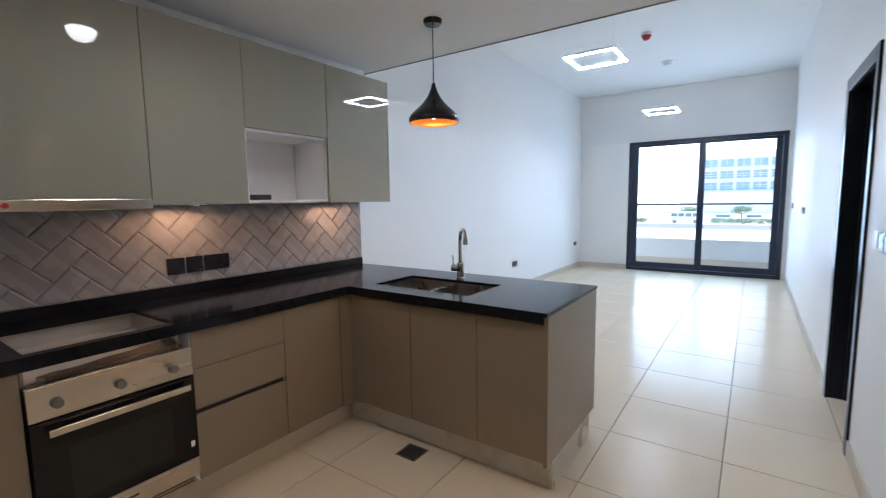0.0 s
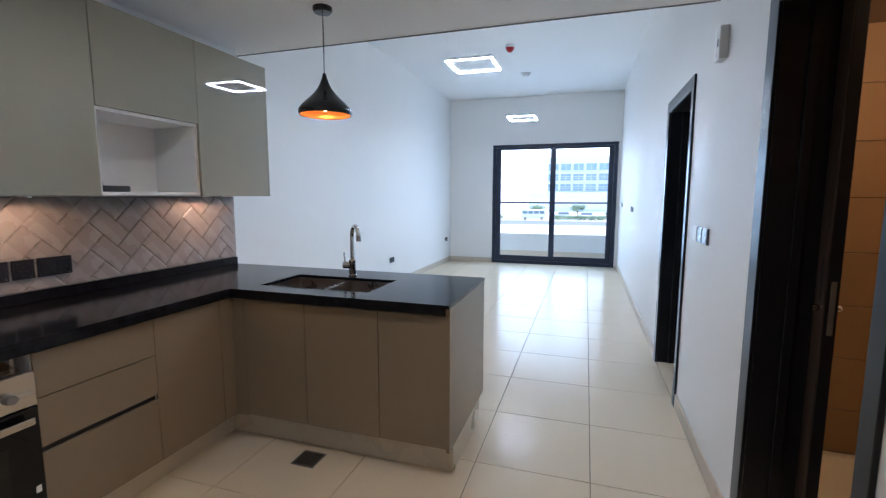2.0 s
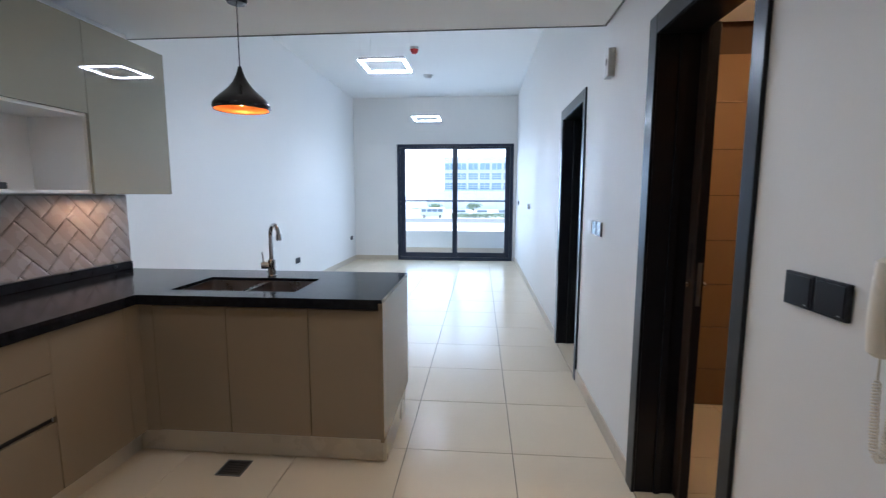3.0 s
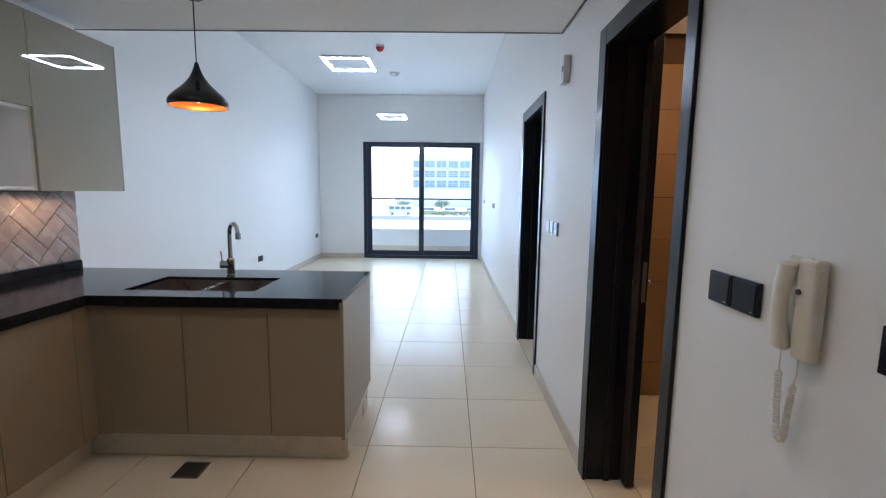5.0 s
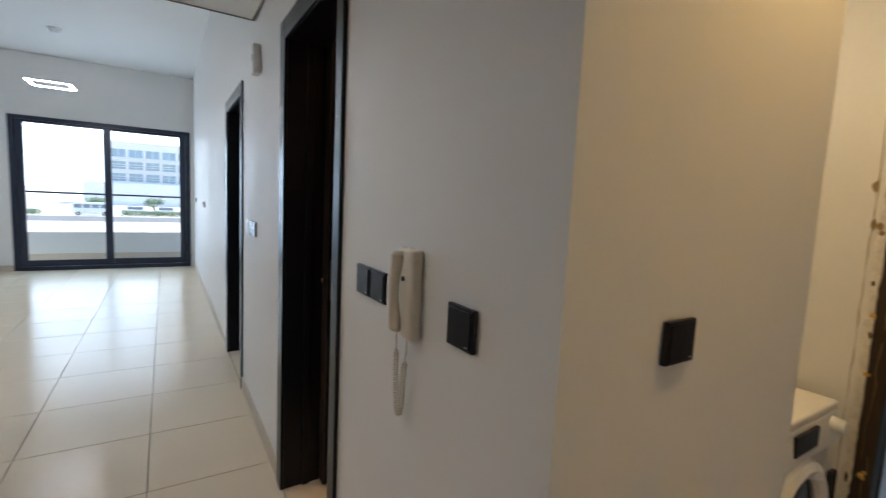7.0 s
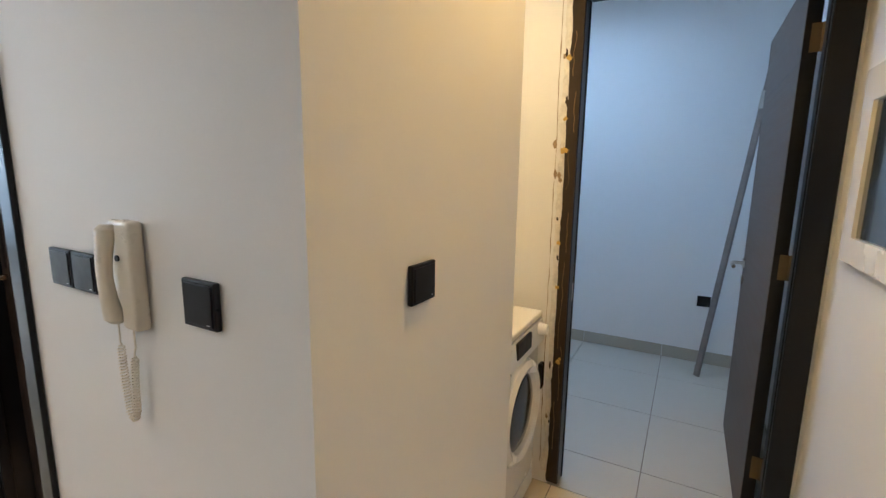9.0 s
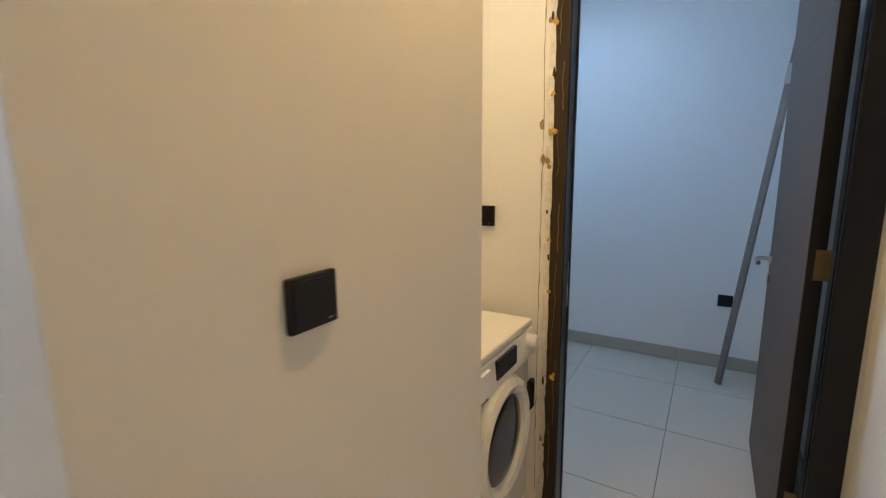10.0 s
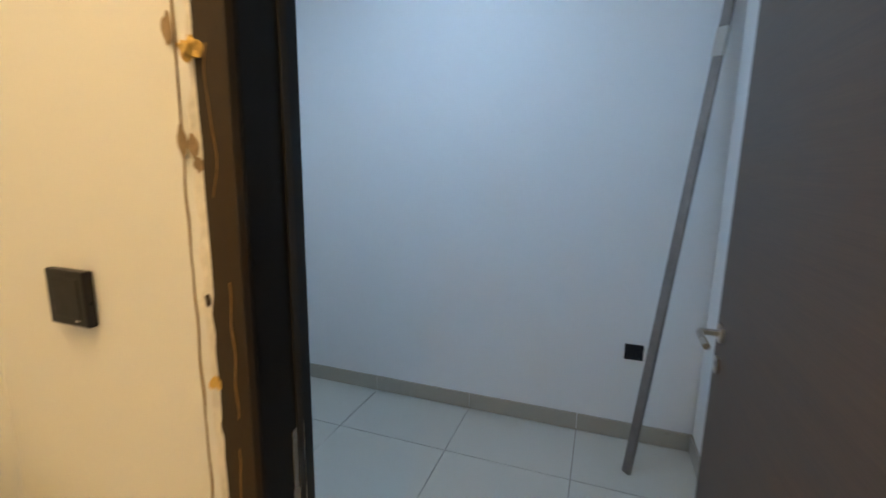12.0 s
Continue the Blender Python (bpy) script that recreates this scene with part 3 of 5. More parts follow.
def store_door():
    root = thing("door_3", (5.55, 2.4, 0), "raw-edged dark storeroom doorway with its leaf swung open", "door", kind="structure")
    top = 2.12
    part("jamb", box((5.497, 2.785, 0.012), (5.598, 2.832, top - 0.003), 0.003), FRAME, root)
    part("seal", box((5.560, 2.781, 0.012), (5.572, 2.7848, top - 0.05), 0.001), RUBBER, root)
    strip_bm = bmesh.new()
    prev = None
    for k in range(91):
        z = 0.02 + (top - 0.03) * k / 90
        ragged = 2.835 + 0.006 * noise.noise(Vector((z * 9, 1, 4))) + 0.004 * noise.noise(Vector((z * 37, 5, 2)))
        row = [strip_bm.verts.new((5.4965, ragged, z)), strip_bm.verts.new((5.487 + 0.0015 * noise.noise(Vector((z * 20, 0, 3))), ragged - 0.002, z)), strip_bm.verts.new((5.486, 2.7875, z)), strip_bm.verts.new((5.4965, 2.7875, z))]
        if prev:
            for j in range(3):
                strip_bm.faces.new((prev[j], prev[j + 1], row[j + 1], row[j]))
        prev = row
    bmesh.ops.recalc_face_normals(strip_bm, faces=strip_bm.faces)
    strip = part("raw_edge", strip_bm, RAW, root, "unfinished brown timber edge of the frame")
    rng = random.Random(5)
    for k in range(8):
        z, h = 0.16 + k * 0.23 + rng.random() * 0.04, 0.14 + 0.12 * rng.random()
        y = 2.803 + 0.014 * rng.random()
        pts = [(5.4848, y + 0.010 * noise.noise(Vector((k * 2.3, j * 0.22, 1))), z + h * j / 13) for j in range(14)]
        part("glue_run", tube(pts, 0.0005 + 0.0006 * rng.random(), 6), GLUE, strip)
    for z, y, r in ((1.494, 2.838, 0.014), (1.62, 2.836, 0.008), (0.60, 2.812, 0.009), (0.615, 2.806, 0.006), (1.85, 2.836, 0.010), (0.93, 2.832, 0.007), (1.12, 2.838, 0.008)):
        bm = bmesh.new()
        bmesh.ops.create_icosphere(bm, subdivisions=3, radius=r)
        for v in bm.verts:
            v.co *= 1 + 0.9 * noise.noise(v.co * 120 + Vector((z * 7, 0, 0))) + 0.25 * noise.noise(v.co * 330)
            v.co.x *= 0.45
        bmesh.ops.translate(bm, verts=bm.verts, vec=(5.486, y, z))
        part("foam_lump", bm, FOAM, strip, smooth=True)
    # hinge-side jamb with rebate, casing and hinges
    part("jamb", box((5.50, 1.9865, 0.002), (5.598, 2.036, top - 0.003), 0.003), FRAME, root)
    part("rebate", box((5.50, 2.0365, 0.002), (5.545, 2.050, top - 0.046), 0.002), FRAME, root)
    part("casing", box((5.484, 1.968, 0.0005), (5.4995, 2.046, top + 0.06), 0.004), FRAME, root)
    part("head_jamb", box((5.50, 2.051, top - 0.045), (5.598, 2.784, top - 0.003), 0.003), FRAME, root)
    part("head_casing", box((5.486, 2.0465, top - 0.02), (5.4995, 2.835, top + 0.06), 0.003), FRAME, root)
    y0, y1, x1 = 2.049, 2.093, 6.475
    leaf = part("door_leaf", box((5.606, y0, 0.012), (x1, y1, 2.062), 0.0025), LEAF, root, "grey-brown veneered leaf standing open")
    part("edge_band", box((5.603, y0 + 0.001, 0.014), (5.6058, y1 - 0.001, 2.060)), FRAME, leaf)
    for z in (1.78,):
        part("groove", box((5.61, y1 - 0.001, z), (x1 - 0.003, y1 + 0.0003, z + 0.003)), DARK, leaf)
    for z in (0.29, 1.08, 1.855):
        hinge = part("hinge", box((5.6005, 2.034, z - 0.046), (5.6028, 2.074, z + 0.046), 0.0006), BRASS, root, "satin brass hinge")
        part("pin", tube([(5.600, 2.040, z - 0.046), (5.600, 2.040, z + 0.046)], 0.0055, 10), BRASS, hinge)
    hx = x1 - 0.058
    rose = part("handle_rose", lathe([(0.006, 0), (0.026, 0.0), (0.026, 0.008), (0.006, 0.009)], (hx, y1 + 0.0005, 0.957), 20, "y"), STEEL, leaf, smooth=True)
    part("lever", tube([(hx, y1 + 0.005, 0.957), (hx, y1 + 0.040, 0.957), (hx - 0.004, y1 + 0.052, 0.957), (hx - 0.014, y1 + 0.056, 0.956), (hx - 0.105, y1 + 0.056, 0.952)], 0.009, 10), STEEL, rose, smooth=True)
    part("key_rose", lathe([(0.005, 0), (0.024, 0.0), (0.024, 0.008), (0.005, 0.009)], (hx, y1 + 0.0005, 0.868), 20, "y"), STEEL, leaf, smooth=True)
    part("strike_plate", box((5.55, 2.7825, 0.86), (5.575, 2.7848, 1.03), 0.0006), STEEL, root)


store_door()
rng = random.Random(8)
bm = bmesh.new()
prev = None
steps = 110
for k in range(steps + 1):
    z = 0.06 + 2.11 * k / steps
    w = 0.022 + 0.014 * noise.noise(Vector((z * 7, 0, 0))) + 0.010 * noise.noise(Vector((z * 31, 3, 0)))
    edge = 2.836 - 0.006 * max(0, noise.noise(Vector((z * 17, 9, 0))))
    row = [bm.verts.new((5.4995, 2.838 + w, z)), bm.verts.new((5.4955 + 0.002 * rng.random(), 2.838 + w * 0.7, z)), bm.verts.new((5.4945 + 0.004 * rng.random(), edge, z)), bm.verts.new((5.4995, edge - 0.004, z))]
    if prev:
        for j in range(3):
            bm.faces.new((prev[j], prev[j + 1], row[j + 1], row[j]))
    prev = row
part("broken_plaster_edge", bm, CHIPPED, wall_door)
rng = random.Random(4)
for k in range(6):
    z = 0.25 + 1.85 * (k + 0.8 * rng.random()) / 6
    bm = bmesh.new()
    bmesh.ops.create_icosphere(bm, subdivisions=3, radius=0.005 + 0.004 * rng.random())
    tall = 0.8 + 1.8 * rng.random()
    for v in bm.verts:
        v.co *= 1 + 1.1 * noise.noise(v.co * 110 + Vector((k * 3.1, 0, 0)))
        v.co.x *= 0.25
        v.co.y *= 0.6
        v.co.z *= tall
    bmesh.ops.translate(bm, verts=bm.verts, vec=(5.4955, 2.838 + 0.016 * rng.random() ** 2, z))
    part("chip", bm, RAW, wall_door)
# plaster crack as a thin raised strip; its brown stands for the shade inside
crack = bmesh.new()
prev = None
for k in range(140):
    z = 0.10 + 2.05 * k / 139
    y = 2.874 + 0.006 * noise.noise(Vector((3, 2, z * 3))) + 0.004 * noise.noise(Vector((1, 7, z * 19)))
    w = max(0.0006, 0.0012 + 0.0022 * noise.noise(Vector((9, 4, z * 14))))
    row = [crack.verts.new((5.4994, y + w, z)), crack.verts.new((5.4972, y, z)), crack.verts.new((5.4994, y - w, z))]
    if prev:
        for j in range(2):
            crack.faces.new((prev[j], prev[j + 1], row[j + 1], row[j]))
    prev = row
part("crack", crack, material("shaded_crack", (0.34, 0.25, 0.16), 0.9, var=0.3, scale=40), wall_door)
for z, y, h in ((1.395, 2.852, 0.030), (1.375, 2.846, 0.018), (1.52, 2.878, 0.035), (1.40, 2.868, 0.040), (1.86, 2.856, 0.022), (0.33, 2.850, 0.020)):
    bm = bmesh.new()
    bmesh.ops.create_icosphere(bm, subdivisions=3, radius=0.006)
    for v in bm.verts:
        v.co *= 1 + 1.0 * noise.noise(v.co * 150 + Vector((z * 5, y * 9, 0)))
        v.co.x *= 0.12
        v.co.z *= h / 0.012
    bmesh.ops.translate(bm, verts=bm.verts, vec=(5.4950, y, z))
    part("broken_patch", bm, material("broken_render", (0.30, 0.21, 0.12), 0.95, var=0.4, scale=80), wall_door)


# ---- kitchen ----
TOP, UNDER, FRONT, PEN = 0.905, 0.855, 1.58, 4.53
THIN = 0.018
worktop_bm = join(slab("z", TOP - THIN, THIN, SPLASH_X, 1.60, 1.80, 4.495, [(1.12, 1.556, 3.04, 3.53)]), slab("z", TOP - THIN, THIN, SPLASH_X, 2.858, 4.495, 5.26, [(1.69, 2.37, 4.63, 5.0)]))
bmesh.ops.remove_doubles(worktop_bm, verts=worktop_bm.verts, dist=0.0005)
inner = [f for f in worktop_bm.faces if all(abs(v.co.y - 4.495) < 1e-4 for v in f.verts) and all(v.co.x < 1.601 for v in f.verts)]
bmesh.ops.delete(worktop_bm, geom=inner, context="FACES_ONLY")
worktop = single("worktop", worktop_bm, GRANITE, (SPLASH_X, 4.0, UNDER), "black polished quartz L-shaped worktop with empty hob cut-out", "worktop")
part("upstand", box((SPLASH_X + 0.0005, 1.80, TOP + 0.0005), (SPLASH_X + 0.02, SPLASH_END, 0.958), 0.0015), GRANITE, worktop)

for a, b in (((1.582, 1.80, UNDER), (1.5998, 4.4945, TOP - THIN - 0.0003)), ((1.582, 4.4952, UNDER), (2.8370, 4.513, TOP - THIN - 0.0003))):
    part("apron", box(a, b, 0.001), GRANITE, worktop)


def front_panel(name, a, b, mat, parent, bevel=0.0018):
    return part(name, box(a, b, bevel, 2), mat, parent)


def base_unit(y0, y1, label, rows):
    """A base cabinet on the wall run; rows are (z0, z1, name) of its fronts."""
    root = thing("base_cabinet", (1.3, (y0 + y1) / 2, 0.16), label, "cabinet", "base cabinets")
    for a, b in ((y0 + 0.0006, y0 + 0.016), (y1 - 0.016, y1 - 0.0006)):
        part("side", box((SPLASH_X + 0.003, a, 0.16), (FRONT - 0.02, b, UNDER - 0.002)), CARCASS, root)
    part("bottom", box((SPLASH_X + 0.003, y0 + 0.017, 0.16), (FRONT - 0.02, y1 - 0.017, 0.178)), CARCASS, root)
    part("back", box((SPLASH_X + 0.003, y0 + 0.017, 0.18), (SPLASH_X + 0.015, y1 - 0.017, UNDER - 0.002)), CARCASS, root)
    for z0, z1, name in rows:
        front_panel(name, (FRONT - 0.018, y0 + 0.0015, z0), (FRONT, y1 - 0.0015, z1), LAMINATE, root)
    return root


base_unit(1.82, 2.40, "taupe gloss base cabinet under the worktop", [(0.165, 0.848, "door")])
base_unit(2.40, 3.02, "taupe gloss base cabinet beside the oven", [(0.165, 0.848, "door")])
drawers = base_unit(3.578, 4.05, "taupe gloss drawer unit with a recessed black grip", [(0.680, 0.848, "drawer_front"), (0.492, 0.677, "drawer_front"), (0.165, 0.468, "drawer_front")])
part("grip_rail", box((FRONT - 0.035, 3.58, 0.46), (FRONT - 0.019, 4.048, 0.50), 0.002), DARK, drawers)
base_unit(4.05, 4.437, "taupe gloss corner base cabinet", [(0.165, 0.848, "door")])
filler = thing("corner_filler", (1.60, 4.5, 0.16), "taupe gloss corner filler strips", "cabinet")
front_panel("strip", (FRONT - 0.018, 4.439, 0.165), (FRONT, PEN + 0.018, 0.848), LAMINATE, filler)
front_panel("strip", (FRONT + 0.001, PEN, 0.165), (1.655, PEN + 0.018, 0.848), LAMINATE, filler)

for x0, x1 in ((1.655, 2.045), (2.045, 2.474), (2.474, 2.836)):
    root = thing("base_cabinet", ((x0 + x1) / 2, 4.85, 0.16), "taupe gloss peninsula cabinet below the sink worktop", "cabinet", "peninsula cabinets")
    for a, b in ((x0 + 0.0006, x0 + 0.016), (x1 - 0.016, x1 - 0.0006)):
        part("side", box((a, PEN + 0.02, 0.16), (b, 5.20, 0.70)), CARCASS, root)
    part("bottom", box((x0 + 0.017, PEN + 0.02, 0.16), (x1 - 0.017, 5.20, 0.178)), CARCASS, root)
    front_panel("door", (x0 + 0.0018, PEN, 0.172), (x1 - 0.0018, PEN + 0.018, 0.842), LAMINATE, root)
end_panel = thing("end_panel", (2.848, 4.9, 0.16), "taupe gloss end panel of the peninsula", "cabinet")
part("edge_strip", box((2.8375, PEN - 0.0165, 0.165), (2.8565, PEN - 0.0145, TOP - THIN - 0.001), 0.0005), LAMINATE, end_panel)
front_panel("panel", (2.838, PEN - 0.014, 0.165), (2.856, 5.255, TOP - THIN - 0.001), LAMINATE, end_panel)
back_panel = thing("back_panel", (2.0, 5.23, 0), "taupe back panel of the peninsula", "cabinet")
front_panel("panel", (SPLASH_X + 0.003, 5.205, 0.003), (2.836, 5.223, 0.852), LAMINATE, back_panel)
for name, a, b in (("plinth", (1.45, 1.82, 0.001), (1.465, 4.62, 0.155)), ("plinth", (1.4655, 4.62, 0.001), (2.826, 4.635, 0.158)), ("plinth", (2.827, 4.62, 0.001), (2.845, 5.20, 0.163))):
    single(name, box(a, b, 0.001), PLINTH, a, "beige laminate plinth on the tile floor", "plinth", "plinths")


def oven():
    y0, y1 = 3.026, 3.574
    root = thing("oven", (1.55, (y0 + y1) / 2, 0.16), "built-in steel and black glass oven with three knobs", "oven")
    part("body", box((1.02, y0 + 0.02, 0.19), (FRONT - 0.004, y1 - 0.02, 0.775), 0.004), GREY_METAL, root)
    panel = part("control_panel", box((FRONT - 0.003, y0, 0.668), (FRONT + 0.018, y1, 0.792), 0.003), STEEL, root, "brushed steel control panel")
    for y in (3.105, 3.297, 3.488):
        knob = part("knob", lathe([(0.004, 0), (0.019, 0), (0.019, 0.012), (0.016, 0.03), (0.004, 0.031)], (FRONT + 0.018, y, 0.722), 22, "x"), GREY_METAL, panel, smooth=True)
    door = part("door", box((FRONT - 0.003, y0, 0.285), (FRONT + 0.016, y1, 0.662), 0.003), BLACK_GLASS, root, "black glass door with viewing window")
    part("viewing_window", box((FRONT + 0.0161, y0 + 0.10, 0.33), (FRONT + 0.0168, y1 - 0.10, 0.55), 0.0002), material("oven_window", (0.010, 0.011, 0.010), 0.05, var=0.2, bump=0, spec=0.4), door)
    part("label_sticker", box((FRONT + 0.0161, y1 - 0.032, 0.342), (FRONT + 0.0166, y1 - 0.016, 0.368)), WHITE, door)
    part("handle", box((FRONT + 0.040, y0 + 0.045, 0.611), (FRONT + 0.052, y1 - 0.03, 0.637), 0.003), STEEL, door, "flat steel bar handle")
    for y in (y0 + 0.08, y1 - 0.06):
        part("handle_post", box((FRONT + 0.016, y, 0.616), (FRONT + 0.041, y + 0.016, 0.632), 0.002), STEEL, door)
    part("lower_trim", box((FRONT - 0.003, y0, 0.205), (FRONT + 0.014, y1, 0.283), 0.003), STEEL, root, "brushed steel lower trim")
    part("badge", box((FRONT + 0.0141, 3.27, 0.24), (FRONT + 0.0147, 3.33, 0.249), 0.0002), DARK, root)
    part("vent_grille", join(*[box((FRONT - 0.02, y0 + 0.02, z), (FRONT + 0.004, y1 - 0.02, z + 0.006), 0.001) for z in (0.172, 0.184, 0.195)]), STEEL, root)


oven()
housing = thing("oven_housing", (1.27, 3.3, 0.16), "white melamine oven housing open under the hob cut-out", "cabinet")
part("side", box((SPLASH_X + 0.005, 3.0206, 0.16), (FRONT - 0.05, 3.0255, UNDER - 0.002)), CARCASS, housing)
part("side", box((SPLASH_X + 0.005, 3.5745, 0.16), (FRONT - 0.005, 3.5774, TOP - THIN - 0.002)), CARCASS, housing)
part("shelf", box((SPLASH_X + 0.02, 3.03, 0.777), (FRONT - 0.06, 3.57, 0.785), 0.001), TAN_BOARD, housing)
part("back", box((1.085, 3.03, 0.79), (1.098, 3.57, TOP - THIN - 0.002)), TAN_BOARD, housing)
part("rail", box((1.099, 3.03, 0.79), (1.16, 3.57, 0.818), 0.001), TAN_BOARD, housing)
part("lining", box((1.099, 3.533, 0.79), (1.545, 3.545, TOP - THIN - 0.002), 0.001), TAN_BOARD, housing)
part("lining", box((1.099, 3.028, 0.79), (1.545, 3.038, TOP - THIN - 0.002), 0.001), TAN_BOARD, housing)
foil = bmesh.new()
prev = None
for k in range(15):
    t = k / 14
    row = [foil.verts.new((1.50 + 0.015 * math.sin(t * 3), 3.08 + 0.46 * t, 0.800 + 0.030 * t + 0.002 * math.sin(t * 17))), foil.verts.new((1.575, 3.06 + 0.47 * t, 0.794 + 0.020 * t + 0.0015 * math.sin(t * 23)))]
    if prev:
        foil.faces.new((prev[0], prev[1], row[1], row[0]))
    prev = row
bmesh.ops.solidify(foil, geom=foil.faces[:], thickness=0.0012)
single("foil_sheet", foil, STEEL, (1.53, 3.3, 0.787), "crumpled reflective foil sheet lying above the oven", "foil")


def upper_unit(y0, y1, z0, label, split=None):
    root = thing("wall_cabinet", (1.1, (y0 + y1) / 2, z0), label, "cabinet", "wall cabinets")
    x0, x1, zt = SPLASH_X + 0.002, 1.272, 2.288
    for a, b in ((y0 + 0.0006, y0 + 0.016), (y1 - 0.016, y1 - 0.0006)):
        part("side", box((x0, a, z0), (x1, b, zt)), CARCASS, root)
    part("bottom", box((x0, y0 + 0.0165, z0), (x1, y1 - 0.0165, z0 + 0.016)), CARCASS, root)
    part("top", box((x0, y0 + 0.0165, zt - 0.016), (x1, y1 - 0.0165, zt)), CARCASS, root)
    part("back", box((x0, y0 + 0.0165, z0 + 0.0165), (x0 + 0.012, y1 - 0.0165, zt - 0.0165)), CARCASS, root)
    if split:
        part("shelf", box((x0 + 0.0125, y0 + 0.0165, split - 0.016), (x1, y1 - 0.0165, split)), CARCASS, root)
    front_panel("door", (x1 + 0.001, y0 + 0.0015, split or z0 - 0.004), (1.291, y1 - 0.0015, zt - 0.001), UPPER, root)
    return root


UP = 1.412
upper_unit(2.40, 3.0, UP, "champagne gloss wall cabinet beside the extractor")
upper_unit(3.0, 3.593, UP + 0.03, "champagne gloss wall cabinet above the extractor")
upper_unit(3.593, 4.078, UP, "champagne gloss wall cabinet above the splashback")
niche = upper_unit(4.078, 4.652, UP, "champagne gloss wall cabinet with an open white microwave niche", 1.822)
upper_unit(4.652, 5.232, UP, "champagne gloss end wall cabinet beside the living room")
single("gable_panel", box((SPLASH_X + 0.002, 5.2325, UP - 0.004), (1.291, 5.2445, 2.289), 0.001), UPPER, (1.1, 5.24, UP), "champagne gloss gable panel of the wall cabinets", "cabinet")
single("cornice", box((SPLASH_X + 0.002, 2.40, 2.2895), (1.06, 5.24, LOW - 0.001), 0.001), CARCASS, (1.1, 3.9, 2.29), "white filler strip between wall cabinets and ceiling", "cornice")
plug_box = thing("plug_box", (1.2, 4.17, 1.4285), "black plug box with a looped white lead in the niche", "cable")
part("box", box((1.15, 4.10, 1.4285), (1.26, 4.24, 1.458), 0.004), DARK, plug_box)
part("lead", tube([(0.972, 4.10, 1.60), (0.985, 4.105, 1.635), (1.0, 4.125, 1.645), (1.02, 4.15, 1.635), (1.05, 4.175, 1.60), (1.08, 4.19, 1.55), (1.11, 4.195, 1.50), (1.15, 4.19, 1.455)], 0.007, 8), WHITE, plug_box, "white power lead", smooth=True)
hood = thing("extractor", (1.15, 3.3, 1.39), "slim steel telescopic extractor under a wall cabinet", "extractor hood")
part("body", box((SPLASH_X + 0.03, 3.005, 1.395), (1.27, 3.588, 1.44), 0.003), GREY_METAL, hood)
part("front_rail", box((1.271, 3.002, 1.388), (1.300, 3.591, 1.436), 0.004), STEEL, hood, "brushed steel front rail")
part("badge", lathe([(0.002, 0), (0.011, 0), (0.011, 0.001), (0.002, 0.0012)], (1.3005, 3.09, 1.412), 20, "x"), RED, hood)
for spot_y in (3.84, 4.90):
    puck = thing("undercabinet_light", (1.15, spot_y, UP - 0.012), "small round warm under-cabinet light", "light", "under-cabinet lights")
    part("ring", lathe([(0.022, 0), (0.034, 0), (0.034, 0.010), (0.022, 0.010)], (1.15, spot_y, UP - 0.012), 24, closed=True), STEEL, puck, smooth=True)
    part("diffuser", lathe([(0.001, 0.002), (0.021, 0.002), (0.021, 0.009), (0.001, 0.009)], (1.15, spot_y, UP - 0.012), 24), WARM_LED, puck)


def sink():
    root = thing("sink", (2.03, 4.815, 0.72), "undermounted double-bowl stainless steel sink", "sink")
    for a, b in ((1.695, 2.035), (2.065, 2.365)):
        y0, y1, zb, zt, t = 4.635, 4.995, 0.74, TOP - THIN - 0.001, 0.002
        bm = bmesh.new()
        made = box((a, y0, zb), (b, y1, zt), 0, bm=bm)
        bmesh.ops.delete(bm, geom=[f for f in bm.faces if f.normal.z > 0.9 or min(v.co.z for v in f.verts) > zt - 1e-4], context="FACES_ONLY")
        bmesh.ops.bevel(bm, geom=[e for e in bm.edges if len(e.link_faces) == 2], offset=0.025, segments=4, affect="EDGES", profile=0.5)
        bmesh.ops.recalc_face_normals(bm, faces=bm.faces)
        bmesh.ops.reverse_faces(bm, faces=bm.faces)
        bmesh.ops.solidify(bm, geom=bm.faces[:], thickness=-t)
        bowl = part("bowl", bm, SINK_STEEL, root, smooth=True)
        part("waste", lathe([(0.002, 0.0), (0.043, 0.0), (0.045, 0.003), (0.03, 0.004), (0.002, 0.002)], ((a + b) / 2, 4.83, zb + 0.003), 24), CHROME, bowl, smooth=True)
    part("divider", box((2.037, 4.632, 0.855), (2.063, 4.998, TOP - THIN - 0.004), 0.004), SINK_STEEL, root)
    part("flange", slab("z", TOP - THIN - 0.0045, 0.003, 1.672, 2.388, 4.612, 5.018, [(1.693, 2.367, 4.633, 4.997)]), SINK_STEEL, root)


sink()


